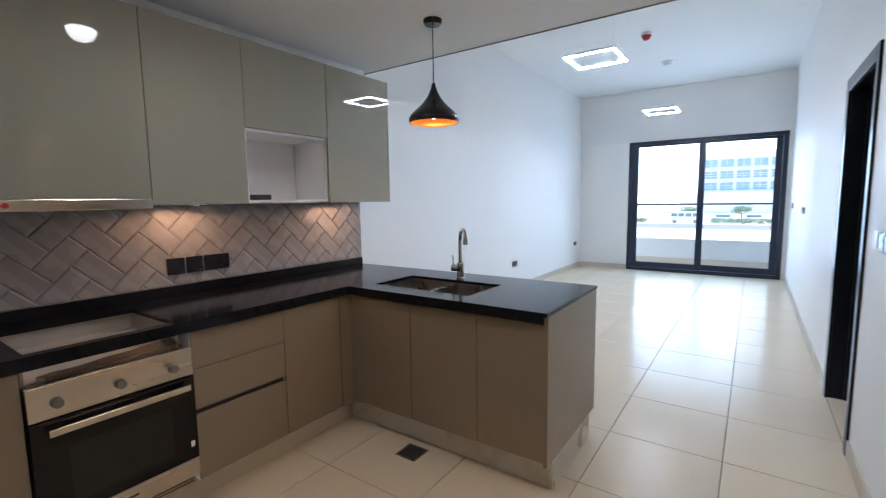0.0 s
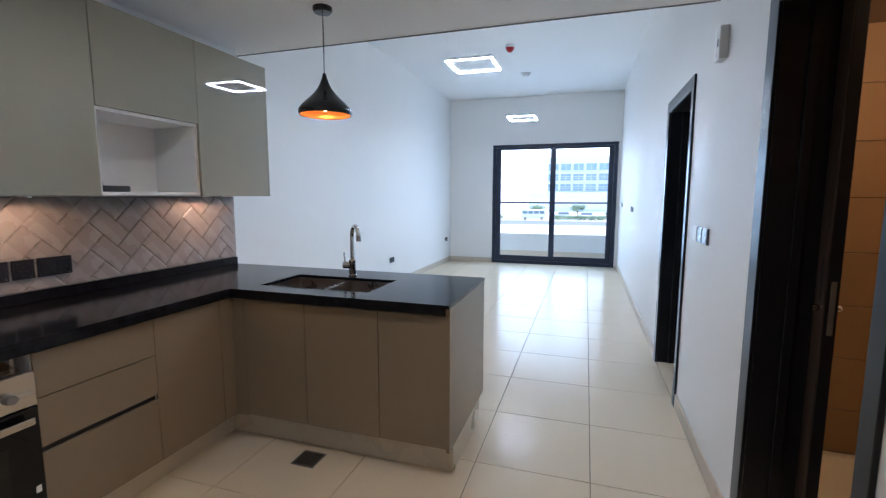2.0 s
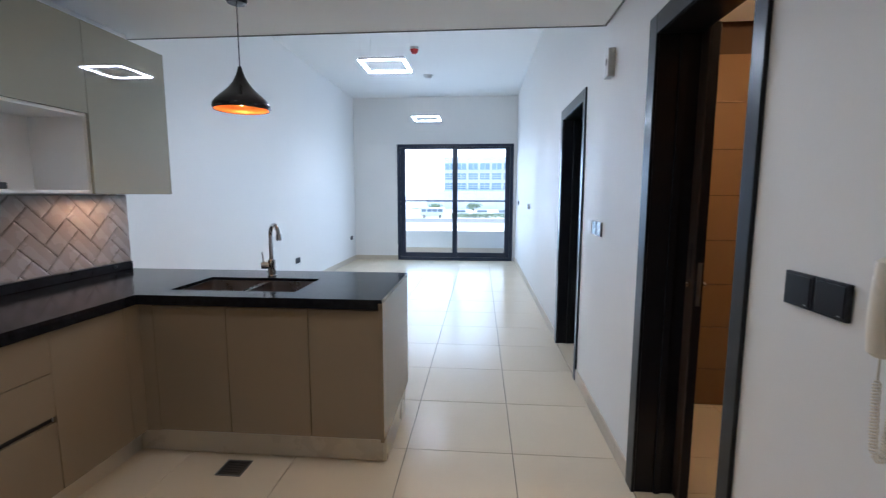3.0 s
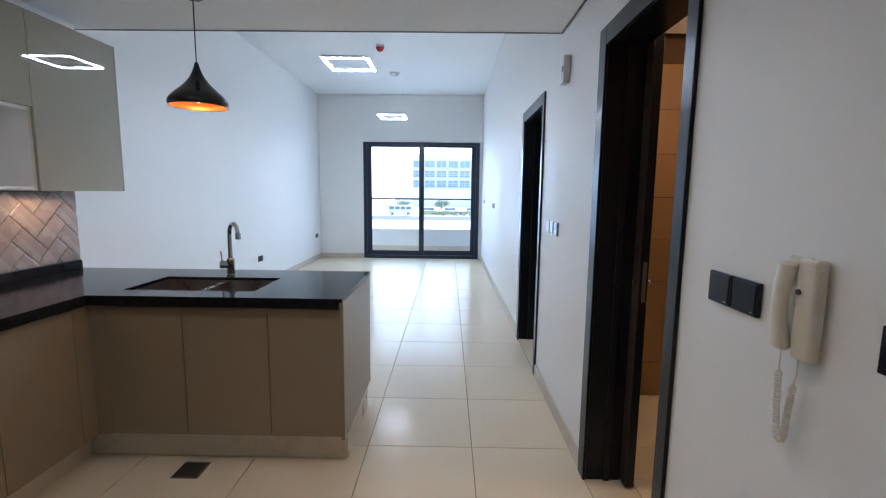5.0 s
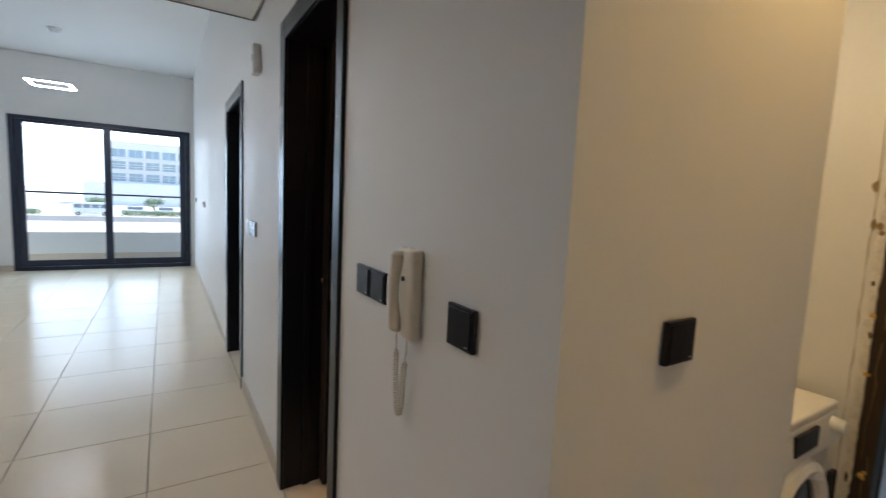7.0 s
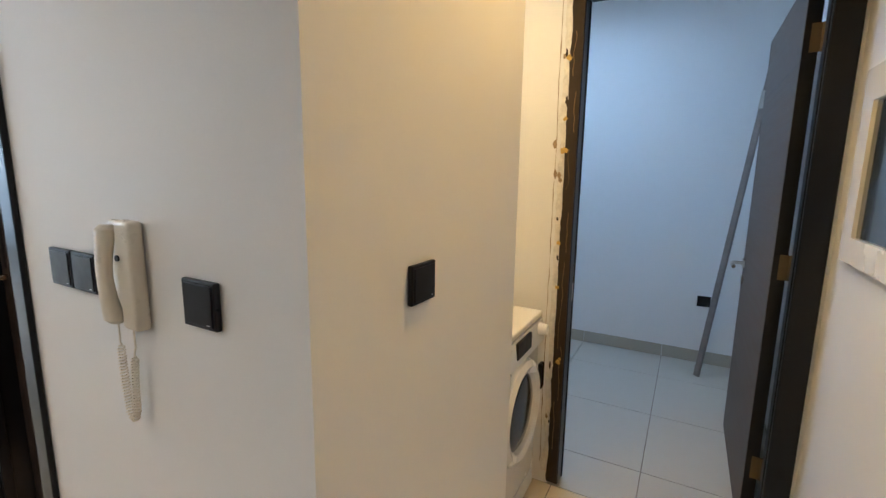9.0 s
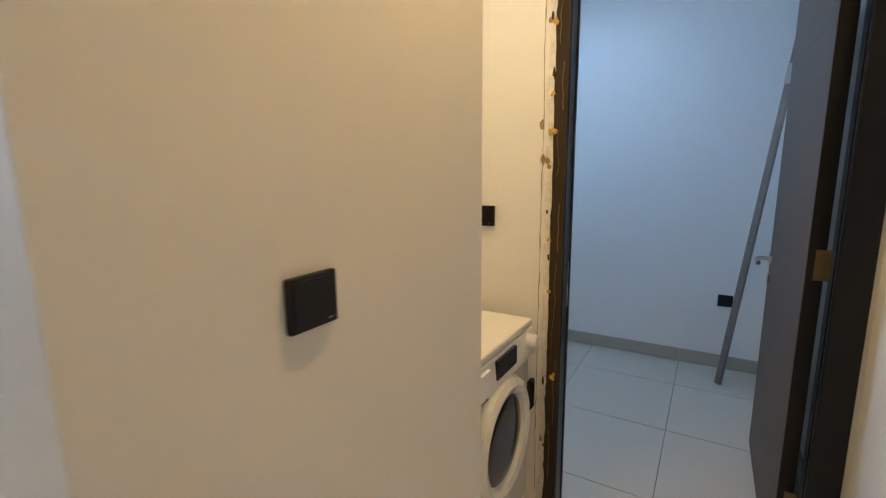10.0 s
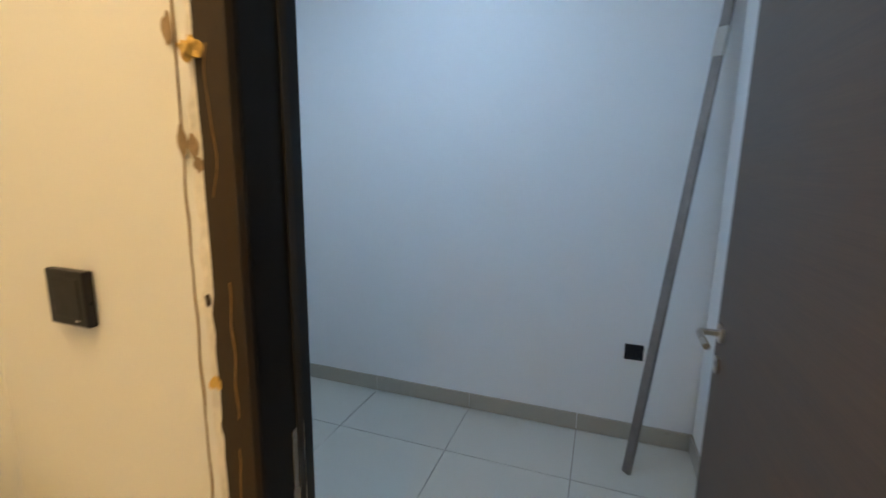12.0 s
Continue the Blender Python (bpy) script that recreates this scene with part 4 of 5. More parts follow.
def tap(x, y):
    root = thing("tap", (x, y, TOP), "chrome swan-neck kitchen mixer tap with side lever", "tap")
    body = part("body", lathe([(0.005, 0), (0.027, 0), (0.027, 0.006), (0.023, 0.010), (0.023, 0.10), (0.018, 0.106), (0.005, 0.107)], (x, y, TOP), 28), CHROME, root, smooth=True)
    d = Vector((0.74, -0.67, 0)).normalized()
    pts = [Vector((x, y, TOP + 0.10)), Vector((x, y, TOP + 0.24))]
    for k in range(1, 13):
        a = math.pi * k / 12 * 0.94
        pts.append(Vector((x, y, TOP + 0.25)) + d * (0.062 * (1 - math.cos(a))) + Vector((0, 0, 0.07 * math.sin(a))))
    spout = part("spout", tube(pts, 0.0125, 14), CHROME, root, smooth=True)
    part("nozzle", tube([pts[-1] + Vector((0, 0, 0.004)), pts[-1] + Vector((0, 0, -0.032))], 0.0165, 14), CHROME, spout, smooth=True)
    part("cartridge", tube([(x - 0.012, y, TOP + 0.068), (x - 0.058, y - 0.012, TOP + 0.068)], 0.0225, 18), CHROME, root, smooth=True)
    part("lever", tube([(x - 0.046, y - 0.010, TOP + 0.085), (x - 0.052, y - 0.012, TOP + 0.15)], 0.0045, 10), CHROME, root, smooth=True)


tap(2.04, 5.065)


def socket_plate(place, facing, wide=0.086, high=0.079, kind="switch", rockers=1, label="", group="", mat=None, thick=0.011):
    """A wall plate. facing: the outward axis, such as '-x'."""
    x, y, z = place
    s = 1 if facing[0] == "+" else -1
    root = thing("power_socket" if kind == "socket" else "light_switch", place, label or ("black square power socket on the wall" if kind == "socket" else "black square light switch on the wall"), "socket" if kind == "socket" else "switch", group)

    def flat(u0, u1, z0, z1, d0, d1, bevel):
        if facing[1] == "x":
            return box((x + s * d0, y + u0, z + z0), (x + s * d1, y + u1, z + z1), bevel)
        return box((x + u0, y + s * d0, z + z0), (x + u1, y + s * d1, z + z1), bevel)

    m = mat or SWITCH
    part("plate", flat(-wide / 2, wide / 2, -high / 2, high / 2, 0.0005, thick, 0.0025), m, root)
    gap = 0.006
    step = (wide - 2 * gap) / rockers
    for k in range(rockers):
        u = -wide / 2 + gap + k * step
        if kind == "switch":
            part("rocker", flat(u + 0.0008, u + step - 0.0008, -high / 2 + gap, high / 2 - gap, thick - 0.001, thick + 0.0025, 0.0012), m, root)
        else:
            part("insert", flat(u + 0.006, u + step - 0.006, -0.028, 0.028, thick - 0.001, thick + 0.0012, 0.001), m, root)
            for du, dz in ((0, 0.013), (-0.011, -0.009), (0.011, -0.009)):
                part("pin_hole", flat(u + step / 2 + du - 0.002, u + step / 2 + du + 0.002, dz - 0.004, dz + 0.004, thick + 0.0013, thick + 0.0016, 0), DARK, root)
    mark = (wide / 2 - 0.017) * (-1 if facing in ("-x", "+y") else 1)
    part("maker_mark", flat(mark - 0.004, mark + 0.004, -high / 2 + 0.009, -high / 2 + 0.0102, thick + 0.0026, thick + 0.0029, 0), WHITE, root)
    return root


W = RIGHT - 0.0005
for y in (3.5105, 3.4145):
    socket_plate((W, y, 1.190), "-x", wide=0.092, label="black square light switch beside the intercom", group="hall switches")
socket_plate((W, 3.0435, 1.182), "-x", wide=0.085, label="black square light switch near the wall corner", group="hall switches")
socket_plate((4.350, 2.8125, 1.189), "-y", wide=0.085, high=0.076, label="black square switch plate on the return wall", group="hall switches")
# white and grey plastic paint the gloss reflections on these three plates
for y, m in ((5.265, GREY_PLASTIC), (5.375, GREY_PLASTIC), (5.49, WHITE)):
    socket_plate((W, y, 1.197), "-x", mat=m, wide=0.095, high=0.088, rockers=2, label=("pale" if m is WHITE else "grey") + " switch plate between the two doorways, toned by a painted reflection", group="living room switches")
for y in (9.27, 9.45):
    socket_plate((W, y, 1.235), "-x", mat=GREY_PLASTIC, label="grey switch plate on the living room wall", group="far switches")
socket_plate((W, 11.2, 1.262), "-x", mat=GREY_PLASTIC, label="small grey switch near the balcony door", group="far switches")
socket_plate((LEFT + 0.0005, 8.85, 0.43), "+x", kind="socket", wide=0.15, label="black double socket low on the white wall", rockers=2)
socket_plate((LEFT + 0.0005, 11.68, 0.50), "+x", kind="socket", wide=0.15, label="black double socket near the room corner", rockers=2)
for y, w, r in ((3.815, 0.088, 1), (3.915, 0.088, 1), (4.045, 0.148, 2)):
    socket_plate((SPLASH_X + 0.016, y, 1.068), "+x", kind="socket", wide=w, high=0.09, rockers=r, label="black socket plate on the herringbone splashback", group="splashback sockets")
socket_plate((5.4995, 3.093, 1.195), "-x", kind="socket", wide=0.078, high=0.078, label="black power socket above the washing machine", thick=0.014)
socket_plate((7.4295, 2.214, 0.482), "-x", kind="socket", wide=0.088, high=0.08, label="black power socket low on the storeroom wall")


def intercom():
    y, z = 3.255, 1.206
    root = thing("intercom", (RIGHT, y, z), "ivory wall intercom with handset and coiled cord", "intercom")
    base = part("base", box((RIGHT - 0.028, y - 0.054, z - 0.097), (RIGHT - 0.0005, y - 0.006, z + 0.100), 0.008, 3), CREAM, root, smooth=True)
    part("cradle", box((RIGHT - 0.014, y - 0.007, z - 0.080), (RIGHT - 0.0005, y + 0.038, z + 0.098), 0.005, 3), CREAM, root, smooth=True)
    part("button", lathe([(0.001, 0), (0.0055, 0), (0.0055, 0.003), (0.001, 0.004)], (RIGHT - 0.034, y - 0.022, z + 0.035), 16, "x"), DARK, base)
    for k in range(5):
        part("speaker_slot", box((RIGHT - 0.0286, y - 0.038, z + 0.07 + k * 0.005), (RIGHT - 0.0279, y - 0.020, z + 0.072 + k * 0.005)), CREAM, base)
    bm = bmesh.new()
    prev = None
    for k in range(25):
        t = k / 24
        out = 0.026 + 0.010 * math.sin(math.pi * t)
        deep = 0.026 + 0.012 * abs(2 * t - 1) ** 2
        w = 0.0175 + 0.0025 * abs(2 * t - 1)
        if k in (0, 24):
            deep, w = deep * 0.55, w * 0.7
        zc = z - 0.088 + 0.179 * t
        cx = RIGHT - out - 0.002
        ring = [bm.verts.new((cx + deep / 2 * math.cos(a) * 0.9, y + 0.014 + w * math.sin(a), zc)) for a in [2 * math.pi * j / 16 for j in range(16)]]
        if prev:
            for j in range(16):
                bm.faces.new((prev[j], prev[(j + 1) % 16], ring[(j + 1) % 16], ring[j]))
        else:
            bm.faces.new(ring[::-1])
        prev = ring
    bm.faces.new(prev)
    bmesh.ops.recalc_face_normals(bm, faces=bm.faces)
    part("handset", bm, CREAM, root, smooth=True)
    # the cord hangs in a narrow loop, straight at both ends and coiled between
    xa, ya, yb, bend = RIGHT - 0.024, y + 0.016, y - 0.022, z - 0.265
    spine = [Vector((xa, ya, z - 0.085 - 0.035 * k / 6)) for k in range(7)]
    spine += [Vector((xa, ya - 0.010 * (k / 40) ** 2, z - 0.12 - (z - 0.12 - bend) * k / 40)) for k in range(1, 41)]
    spine += [Vector((xa + 0.002, ya - 0.010 - 0.008 * (1 - math.cos(math.pi * k / 10)), bend - 0.010 * math.sin(math.pi * k / 10))) for k in range(1, 11)]
    end_y = ya - 0.026
    spine += [Vector((xa + 0.004, end_y + (yb - end_y) * (k / 30) ** 2, bend + 0.125 * k / 30)) for k in range(1, 31)]
    spine += [Vector((xa + 0.006, yb, bend + 0.125 + (z - 0.098 - bend - 0.125) * k / 6)) for k in range(1, 7)]
    lengths = [0.0]
    for p, q in zip(spine, spine[1:]):
        lengths.append(lengths[-1] + (q - p).length)
    pts, n, total = [], 420, lengths[-1]
    at = 0
    for k in range(n + 1):
        d = total * k / n
        while at < len(spine) - 2 and lengths[at + 1] < d:
            at += 1
        p = spine[at].lerp(spine[at + 1], (d - lengths[at]) / max(1e-6, lengths[at + 1] - lengths[at]))
        along = (spine[at + 1] - spine[at]).normalized()
        side = along.cross(Vector((1, 0, 0))).normalized()
        r = 0.0058 * min(1, max(0.0, (d - 0.045) / 0.008)) * min(1, max(0.0, (total - 0.05 - d) / 0.008))
        a = 2 * math.pi * d / 0.0058
        pts.append(p + side * (r * math.sin(a)) + Vector((r * math.cos(a), 0, 0)))
    part("coiled_cord", tube(pts, 0.0017, 5), CREAM, root, smooth=True)


intercom()

box_root = thing("wall_sensor_box", (RIGHT, 5.15, 2.15), "small pale wall-mounted sensor box under the ceiling", "sensor")
part("housing", box((RIGHT - 0.042, 5.11, 2.072), (RIGHT - 0.0005, 5.195, 2.228), 0.005, 3), WHITE, box_root, smooth=True)
part("lens", box((RIGHT - 0.0435, 5.122, 2.135), (RIGHT - 0.0418, 5.142, 2.170), 0.0006), DARK, box_root)
part("seam", box((RIGHT - 0.0425, 5.148, 2.078), (RIGHT - 0.0415, 5.150, 2.222)), GREY_PLASTIC, box_root)

panel = thing("distribution_board", (5.16, 1.955, 1.42), "white electrical distribution board with a dark glass door", "electrical panel")
part("frame", slab("y", 1.9555, 0.022, 4.90, 5.335, 1.165, 1.69, [(4.97, 5.25, 1.235, 1.60)]), ENAMEL, panel)
part("flange", slab("y", 1.9552, 0.006, 4.885, 5.350, 1.152, 1.703, [(4.902, 5.333, 1.167, 1.688)]), WHITE, panel)
part("glass_door", box((4.97, 1.958, 1.235), (5.25, 1.968, 1.60), 0.001), DOOR_GLASS, panel)
part("latch", box((4.98, 1.968, 1.40), (4.995, 1.982, 1.44), 0.002), WHITE, panel)


# ---- lights ----
def pendant(x, y, zb):
    root = thing("pendant_light", (x, y, LOW), "black teardrop pendant lamp with a glowing copper lining", "pendant lamp")
    outer = [(0.95 * r, 0.92 * h) for r, h in ((0.146, 0.0), (0.152, 0.012), (0.150, 0.030), (0.136, 0.052), (0.112, 0.076), (0.084, 0.102), (0.060, 0.128), (0.040, 0.156), (0.025, 0.186), (0.015, 0.214), (0.009, 0.240))]
    bm = bmesh.new()
    rings = [[bm.verts.new((x + r * math.cos(2 * math.pi * k / 48), y + r * math.sin(2 * math.pi * k / 48), zb + h)) for k in range(48)] for r, h in outer]
    for a, b in zip(rings, rings[1:]):
        for k in range(48):
            bm.faces.new((a[k], a[(k + 1) % 48], b[(k + 1) % 48], b[k]))
    lining = bm.copy()
    bm.faces.new(rings[-1])
    part("shade", bm, BLACK_LACQUER, root, "gloss black teardrop shade", smooth=True)
    for v in lining.verts:
        d = Vector((v.co.x - x, v.co.y - y, 0))
        v.co -= d.normalized() * min(0.003, d.length * 0.3)
        v.co.z = min(v.co.z, zb + 0.185)
    bmesh.ops.reverse_faces(lining, faces=lining.faces)
    part("lining", lining, COPPER, root, "copper inner lining", smooth=True)
    part("rim", lathe([(0.1352, 0.0), (0.1395, -0.001), (0.1395, 0.001), (0.1352, 0.001)], (x, y, zb), 48, closed=True), BLACK_LACQUER, root, smooth=True)
    bulb = part("bulb", lathe([(0.002, 0.0), (0.018, 0.008), (0.028, 0.026), (0.028, 0.044), (0.016, 0.072), (0.011, 0.085), (0.002, 0.086)], (x, y, zb + 0.020), 24), BULB, root, smooth=True)
    bulb.visible_shadow = False
    part("lamp_holder", lathe([(0.002, 0), (0.017, 0), (0.017, 0.06), (0.002, 0.061)], (x, y, zb + 0.107), 20), DARK, root, smooth=True)
    part("cord", tube([(x, y, zb + 0.218), (x, y, LOW - 0.02)], 0.003, 8), DARK, root)
    part("canopy", lathe([(0.004, -0.03), (0.045, -0.028), (0.052, -0.016), (0.052, -0.0005), (0.004, -0.0005)], (x, y, LOW), 32), BLACK_LACQUER, root, smooth=True)


pendant(2.056, 4.775, 1.852)


def square_light(x, y, z, size=0.40):
    root = thing("square_pendant", (x, y, z), "suspended square LED ring light with a bright white diffuser", "ceiling light", "square lights")
    h, w = size / 2, 0.026
    part("frame", slab("z", z, 0.018, x - h, x + h, y - h, y + h, [(x - h + w, x + h - w, y - h + w, y + h - w)]), WHITE, root)
    part("diffuser", slab("z", z - 0.006, 0.0055, x - h + 0.004, x + h - 0.004, y - h + 0.004, y + h - 0.004, [(x - h + w - 0.004, x + h - w + 0.004, y - h + w - 0.004, y + h - w + 0.004)]), LED, root)
    for sx, sy in ((-1, -1), (1, -1), (-1, 1), (1, 1)):
        part("wire", tube([(x + sx * (h - 0.02), y + sy * (h - 0.02), z + 0.018), (x + sx * (h - 0.02), y + sy * (h - 0.02), HIGH - 0.0005)], 0.0005, 5), WHITE, root)


square_light(2.51, 6.33, 2.495, 0.39)
square_light(2.46, 9.66, 2.61, 0.42)

alarm = thing("fire_alarm", (2.385, 8.85, HIGH), "red round fire alarm sounder on the ceiling", "alarm")
part("base", lathe([(0.004, -0.03), (0.06, -0.03), (0.06, -0.0005), (0.004, -0.0005)], (2.385, 8.85, HIGH), 24), WHITE, alarm, smooth=True)
part("sounder", lathe([(0.004, -0.085), (0.030, -0.083), (0.040, -0.068), (0.055, -0.045), (0.058, -0.031), (0.004, -0.031)], (2.385, 8.85, HIGH), 28), RED, alarm, smooth=True)
smoke = thing("smoke_detector", (2.41, 10.3, HIGH), "white round smoke detector on the ceiling", "smoke detector")
part("base", lathe([(0.004, -0.02), (0.085, -0.02), (0.085, -0.0005), (0.004, -0.0005)], (2.41, 10.3, HIGH), 28), WHITE, smoke, smooth=True)
part("chamber", lathe([(0.004, -0.06), (0.04, -0.058), (0.055, -0.045), (0.062, -0.021), (0.004, -0.021)], (2.41, 10.3, HIGH), 28), WHITE, smoke, smooth=True)


def downlight(x, y, z, mat, group, label, k=1.0):
    root = thing("downlight", (x, y, z), label, "ceiling light", group)
    part("ring", lathe([(0.036 * k, -0.004), (0.048 * k, -0.003), (0.048 * k, -0.0004), (0.036 * k, -0.0004)], (x, y, z), 28, closed=True), CHROME, root, smooth=True)
    part("diffuser", lathe([(0.001, -0.002), (0.0355 * k, -0.002), (0.0355 * k, -0.0006), (0.001, -0.0006)], (x, y, z), 28), mat, root)


# the fixture at (2.9, 1.75) is made up to go with the added fill
for lx, ly in ((3.25, 3.59), (3.12, 4.33), (2.9, 1.75)):
    downlight(lx, ly, LOW, WARM_LED, "kitchen downlights", "small round warm downlight in the kitchen ceiling, rear one added", 0.5)
downlight(2.17, 3.66, LOW, NEUTRAL_LED, "kitchen downlights", "round recessed white downlight in the kitchen ceiling", 1.5)
downlight(4.66, 2.50, LOW, WARM_LED, "hall downlights", "small round warm downlight in the hall ceiling")
downlight(5.15, 3.0, LOW, WARM_LED, "hall downlights", "small round warm downlight in the laundry recess")
store_light = thing("storeroom_light", (6.3, 3.2, 2.75), "square cool-white ceiling light of the storeroom", "ceiling light")
part("frame", box((6.03, 2.93, 2.70), (6.57, 3.47, 2.7495), 0.006), WHITE, store_light)
part("diffuser", box((6.05, 2.95, 2.694), (6.55, 3.45, 2.6995), 0.001), COOL_LED, store_light)


# ---- hall, laundry, storeroom ----
def washing_machine():
    x0, x1, y0, y1, h = 4.900, 5.446, 2.888, 3.272, 0.832
    root = thing("washing_machine", ((x0 + x1) / 2, (y0 + y1) / 2, 0), "white slim front-loading washing machine in the recess", "washing machine")
    part("body", box((x0, y0, 0.03), (x1, y1, h - 0.028), 0.008), ENAMEL, root)
    part("top", box((x0 - 0.002, y0 - 0.010, h - 0.027), (x1 + 0.002, y1, h), 0.007, 3), ENAMEL, root)
    bm = bmesh.new()
    prof = ((y0 - 0.002, 0.695), (y0 - 0.022, 0.705), (y0 - 0.012, h - 0.030), (y0 - 0.0005, h - 0.029))
    ends = [[bm.verts.new((x, py, pz)) for py, pz in prof] for x in (x0, x1)]
    for k in range(4):
        bm.faces.new((ends[0][k], ends[0][(k + 1) % 4], ends[1][(k + 1) % 4], ends[1][k]))
    bm.faces.new(ends[0][::-1])
    bm.faces.new(ends[1])
    bmesh.ops.recalc_face_normals(bm, faces=bm.faces)
    fascia = part("control_fascia", bm, WHITE, root)
    part("display", box((5.11, y0 - 0.024, 0.732), (5.265, y0 - 0.013, 0.794), 0.001), DARK, fascia, "black display window")
    part("drawer", box((x0 + 0.015, y0 - 0.024, 0.715), (x0 + 0.16, y0 - 0.012, 0.790), 0.003), WHITE, fascia)
    knob = part("knob", lathe([(0.003, -0.036), (0.020, -0.034), (0.024, -0.022), (0.026, 0.004), (0.003, 0.006)], (5.392, y0 - 0.016, 0.768), 28, "y"), WHITE, fascia, smooth=True)
    cx, cz = 5.175, 0.502
    ring = [(0.148, -0.020), (0.155, -0.034), (0.178, -0.042), (0.200, -0.030), (0.208, -0.004), (0.206, 0.0), (0.150, 0.0)]
    door = part("door", lathe(ring, (cx, y0 - 0.001, cz), 48, "y", closed=True), ENAMEL, root, "white round porthole door", smooth=True)
    part("porthole_glass", lathe([(0.002, -0.026), (0.05, -0.0255), (0.10, -0.0235), (0.135, -0.020), (0.148, -0.014), (0.149, -0.004), (0.002, -0.003)], (cx, y0 - 0.004, cz), 40, "y"), PORTHOLE, door, smooth=True)
    part("door_grip", box((cx + 0.172, y0 - 0.047, cz + 0.02), (cx + 0.214, y0 - 0.028, cz + 0.13), 0.007, 3), BLACK_GLASS, door)
    for z in (cz - 0.055, cz + 0.055):
        part("door_hinge", box((cx - 0.218, y0 - 0.014, z - 0.009), (cx - 0.190, y0 - 0.002, z + 0.009), 0.002), DARK, door)
    for k in range(4):
        part("button", box((4.935 + k * 0.03, y0 - 0.0235, 0.700), (4.955 + k * 0.03, y0 - 0.018, 0.708), 0.001), GREY_METAL, fascia)
    part("kick_panel", box((x0 + 0.01, y0 - 0.004, 0.032), (x1 - 0.01, y0 + 0.002, 0.115), 0.003), WHITE, root)
    for fx in (x0 + 0.04, x1 - 0.04):
        for fy in (y0 + 0.04, y1 - 0.04):
            part("foot", lathe([(0.003, 0), (0.022, 0), (0.02, 0.03), (0.003, 0.031)], (fx, fy, 0.0005), 16), DARK, root, smooth=True)


washing_machine()

foot, tip = Vector((7.137, 2.222, 0.004)), Vector((7.402, 1.968, 2.21))
along = Matrix.Translation(foot) @ (tip - foot).to_track_quat("Z", "Y").to_matrix().to_4x4()
reach = (tip - foot).length
bar_bm = box((-0.020, -0.010, 0), (0.020, 0.010, reach), 0.002)
bmesh.ops.transform(bar_bm, matrix=along, verts=bar_bm.verts)
bar = single("metal_bar", bar_bm, BAR_METAL, foot, "long scuffed metal bar leaning in the storeroom corner", "bar")
for name, a, b, mat in (("groove", (-0.006, -0.0125, 0.01), (0.006, -0.0101, reach - 0.05), DARK), ("joint_band", (-0.0225, -0.013, reach - 0.36), (0.0225, 0.0125, reach - 0.24), TAN_BOARD), ("end_cap", (-0.021, -0.011, reach - 0.012), (0.021, 0.011, reach + 0.002), GREY_METAL)):
    piece = box(a, b, 0.0008)
    bmesh.ops.transform(piece, matrix=along, verts=piece.verts)
    part(name, piece, mat, bar)

drain = thing("floor_drain", (2.073, 4.476, 0), "square dark metal floor drain cover in the tiles", "floor drain")
part("frame", slab("z", 0.0008, 0.003, 2.003, 2.137, 4.425, 4.558, [(2.012, 2.128, 4.434, 4.549)]), GREY_METAL, drain)
part("cover", box((2.013, 4.435, 0.0008), (2.127, 4.548, 0.0035), 0.0005), material("drain_metal", (0.10, 0.095, 0.09), 0.45, 0.8, var=0.3, scale=30), drain)
for k in range(5):
    part("slot", box((2.03, 4.449 + k * 0.02, 0.0036), (2.11, 4.455 + k * 0.02, 0.0040)), DARK, drain)

hatch = thing("ceiling_vent", (2.42, 4.1, LOW), "white square ceiling vent in the kitchen", "vent")
part("frame", slab("z", LOW - 0.010, 0.0095, 2.0, 2.45, 3.80, 4.25, [(2.03, 2.42, 3.83, 4.22)]), WHITE, hatch)
for k in range(7):
    part("slat", box((2.031, 3.845 + k * 0.054, LOW - 0.008), (2.419, 3.875 + k * 0.054, LOW - 0.003), 0.001), WHITE, hatch)

# ---- tiles ----
def chamfered(w, d, h, c):
    """A tile with its own chamfered edge, its top at z = 0."""
    me = bpy.data.meshes.new("tile")
    a, b = w / 2, d / 2
    co = [(-a, -b, -h), (a, -b, -h), (a, b, -h), (-a, b, -h), (-a, -b, -c), (a, -b, -c), (a, b, -c), (-a, b, -c), (c - a, c - b, 0), (a - c, c - b, 0), (a - c, b - c, 0), (c - a, b - c, 0)]
    faces = [(8, 9, 10, 11)] + [(k + o, (k + 1) % 4 + o, (k + 1) % 4 + o + 4, k + o + 4) for o in (0, 4) for k in range(4)]
    me.from_pydata(co, [], faces)
    return me


TILE_CACHE = {}


def lay_tiles(parent, x0, x1, y0, y1, ox, oy, sx, sy, mat, z=0.0, gap=0.0036):
    cut_x = [x0] + [ox + k * sx for k in range(-40, 60) if x0 + 0.01 < ox + k * sx < x1 - 0.01] + [x1]
    cut_y = [y0] + [oy + k * sy for k in range(-40, 60) if y0 + 0.01 < oy + k * sy < y1 - 0.01] + [y1]
    for a, b in zip(cut_x, cut_x[1:]):
        for c, d in zip(cut_y, cut_y[1:]):
            key = (round(b - a - gap, 3), round(d - c - gap, 3), mat.name)
            if key not in TILE_CACHE:
                TILE_CACHE[key] = chamfered(key[0], key[1], 0.006, 0.0012)
                TILE_CACHE[key].materials.append(mat)
            ob = new("tile", TILE_CACHE[key])
            ob.parent = parent
            ob.location = ((a + b) / 2, (c + d) / 2, z + random.uniform(-0.0002, 0.0002))


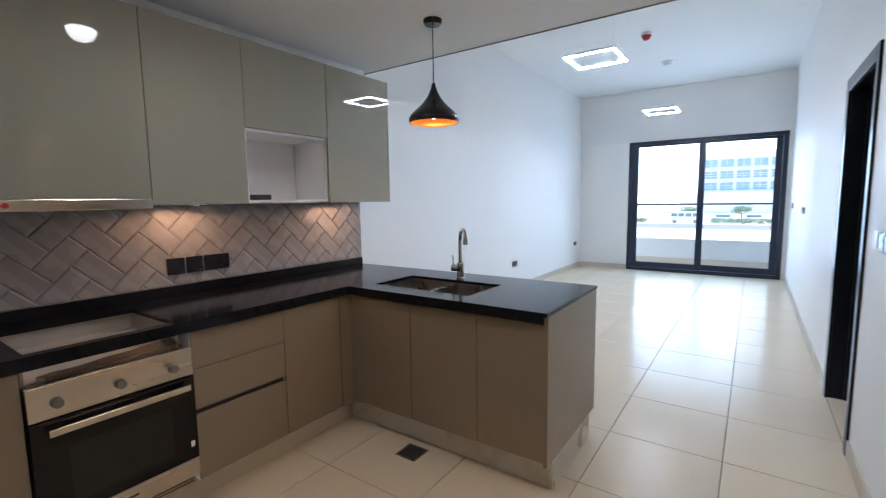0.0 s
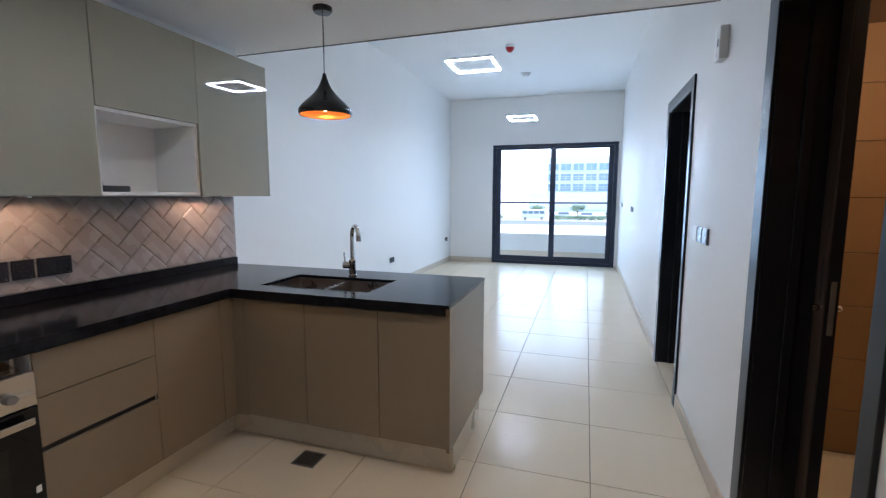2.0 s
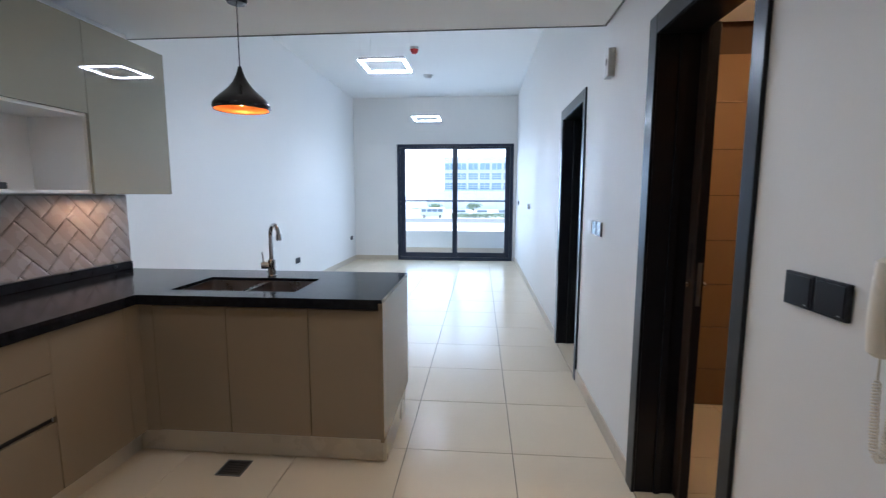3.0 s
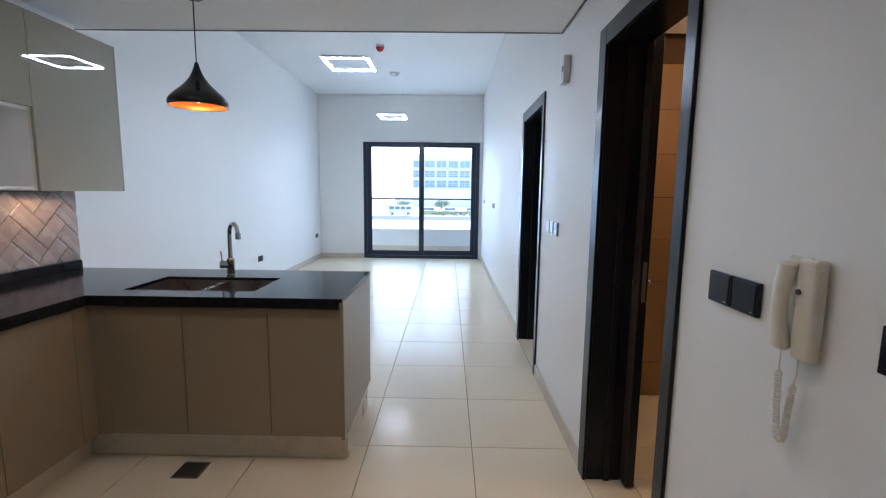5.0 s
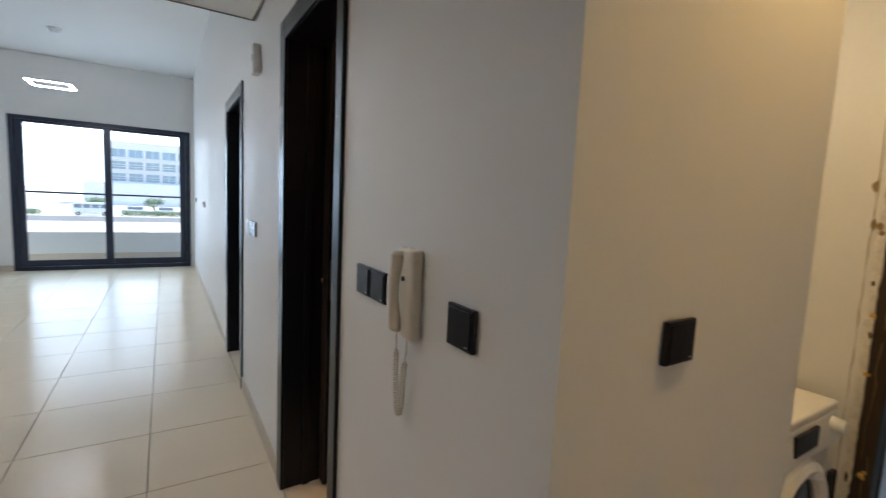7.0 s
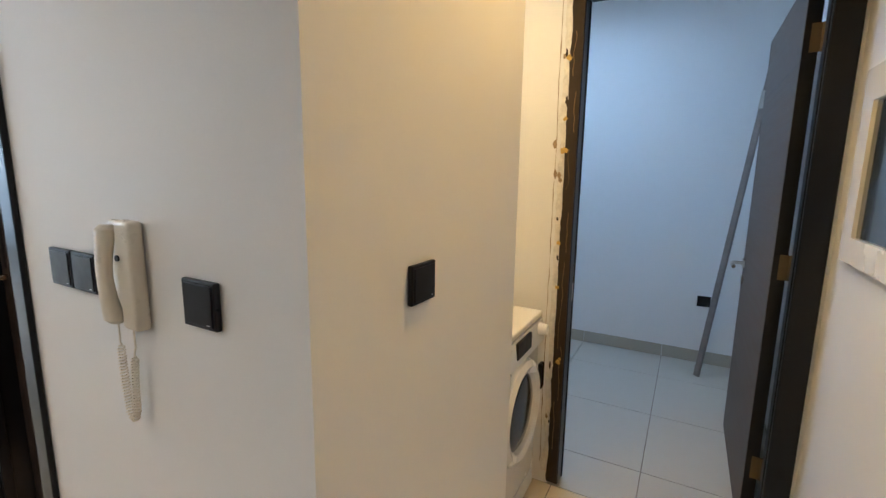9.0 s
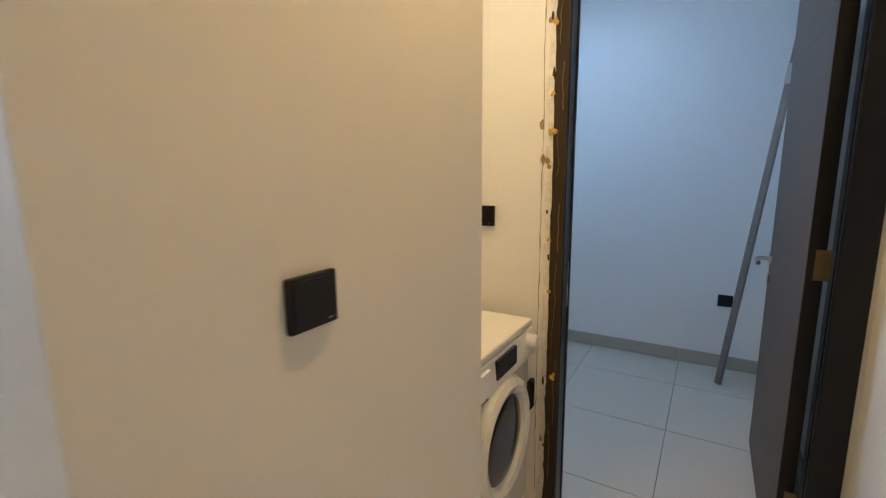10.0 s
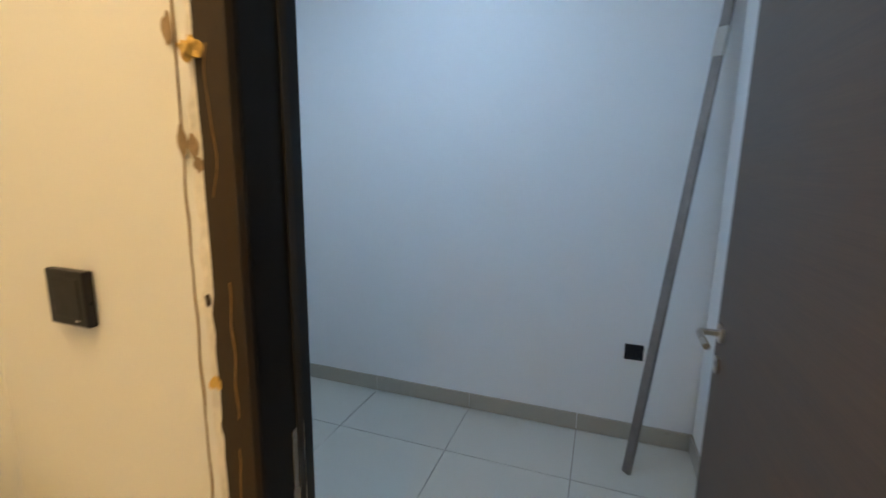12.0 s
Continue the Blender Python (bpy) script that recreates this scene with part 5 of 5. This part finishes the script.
OX, OY, SX, SY = 1.762, 4.746, 0.584, 0.592
lay_tiles(floor, SPLASH_X, RIGHT, 0.90, FAR, OX, OY, SX, SY, TILE)
lay_tiles(floor, LEFT, SPLASH_X, SPLASH_END, FAR, OX, OY, SX, SY, TILE)
lay_tiles(floor, RIGHT, 5.50, 1.955, 2.813, OX, OY, SX, SY, TILE)
lay_tiles(floor, 4.888, 5.50, 2.813, 3.30, OX, OY, SX, SY, TILE)
lay_tiles(floor, 5.50, 7.43, 1.91, 4.20, 7.0, 2.463, 0.6, 0.601, DIM_STORE_TILE)
lay_tiles(floor, RIGHT, 5.90, 3.775, 4.492, 4.3, 4.2, 0.6, 0.6, TILE)
lay_tiles(floor, RIGHT + 0.17, 5.90, 4.492, 5.45, 4.3, 4.2, 0.6, 0.6, TILE)
lay_tiles(floor, RIGHT, 5.40, 5.825, 6.645, 4.3, 5.95, 0.6, 0.6, TILE)

# brown bathroom wall tiles
for r in range(8):
    for c in range(3):
        key = ("bath", c, r == 0)
        tall = 0.248 if r == 0 else 0.289
        x = RIGHT + 0.175 + (0, 0.9, 1.5)[c]
        w = (0.9, 0.6, 0.12)[c]
        if key not in TILE_CACHE:
            TILE_CACHE[key] = chamfered(w - 0.003, tall - 0.004, 0.006, 0.0012)
            TILE_CACHE[key].materials.append(BATH_TILE)
        ob = new("wall_tile", TILE_CACHE[key])
        ob.parent = bath_wall
        ob.matrix_local = pose(x + w / 2, 5.4445, 0.126 if r == 0 else 0.1055 + r * 0.289, 90, 0, 0)

# herringbone splashback
splash = structure("splashback", box((SPLASH_X + 0.0003, 1.82, 0.9585), (SPLASH_X + 0.008, SPLASH_END, 1.405)), SPLASH_GROUT, "grey herringbone splashback of bevelled tiles", "splashback")


def clip(poly, y0, y1, z0, z1):
    for axis, lim, sign in ((0, y0, 1), (0, y1, -1), (1, z0, 1), (1, z1, -1)):
        out = []
        for k, p in enumerate(poly):
            q = poly[(k + 1) % len(poly)]
            dp, dq = sign * (p[axis] - lim), sign * (q[axis] - lim)
            if dp >= 0:
                out.append(p)
            if dp * dq < 0:
                t = dp / (dp - dq)
                out.append((p[0] + t * (q[0] - p[0]), p[1] + t * (q[1] - p[1])))
        poly = out
        if len(poly) < 3:
            return []
    return poly


def splash_tile(poly, lift):
    cy, cz = sum(p[0] for p in poly) / len(poly), sum(p[1] for p in poly) / len(poly)
    reach = max(0.015, min(math.hypot(p[0] - cy, p[1] - cz) for p in poly))
    shrink = max(0.4, 1 - 0.0095 / reach)
    n = len(poly)
    co = [(0, p[0] - cy, p[1] - cz) for p in poly] + [(0.004, p[0] - cy, p[1] - cz) for p in poly] + [(lift, (p[0] - cy) * shrink, (p[1] - cz) * shrink) for p in poly]
    faces = [tuple(range(2 * n, 3 * n))] + [(k + o, (k + 1) % n + o, (k + 1) % n + o + n, k + o + n) for o in (0, n) for k in range(n)]
    me = bpy.data.meshes.new("splash_tile")
    me.from_pydata(co, [], faces)
    me.materials.append(SPLASH)
    ob = new("splash_tile", me)
    ob.parent = splash
    ob.location = (SPLASH_X + 0.0075, cy, cz)


UNIT, g = 0.102, 0.0012
for i in range(-45, 46):
    for j in range(-45, 46):
        k = (i - j) % 4
        if k == 0:
            rect = (i, j, i + 2, j + 1)
        elif k == 3:
            rect = (i, j, i + 1, j + 2)
        else:
            continue
        a, b, c, d = (rect[0] * UNIT + g, rect[1] * UNIT + g, rect[2] * UNIT - g, rect[3] * UNIT - g)
        r2 = math.sqrt(0.5)
        poly = [((u - v) * r2 + 3.86, (u + v) * r2 + 1.20) for u, v in ((a, b), (c, b), (c, d), (a, d))]
        poly = clip(poly, 2.3, SPLASH_END - 0.001, 0.960, 1.404)
        if poly:
            area = abs(sum(p[0] * q[1] - q[0] * p[1] for p, q in zip(poly, poly[1:] + poly[:1]))) / 2
            if area > 0.0003:
                splash_tile(poly, 0.0075)
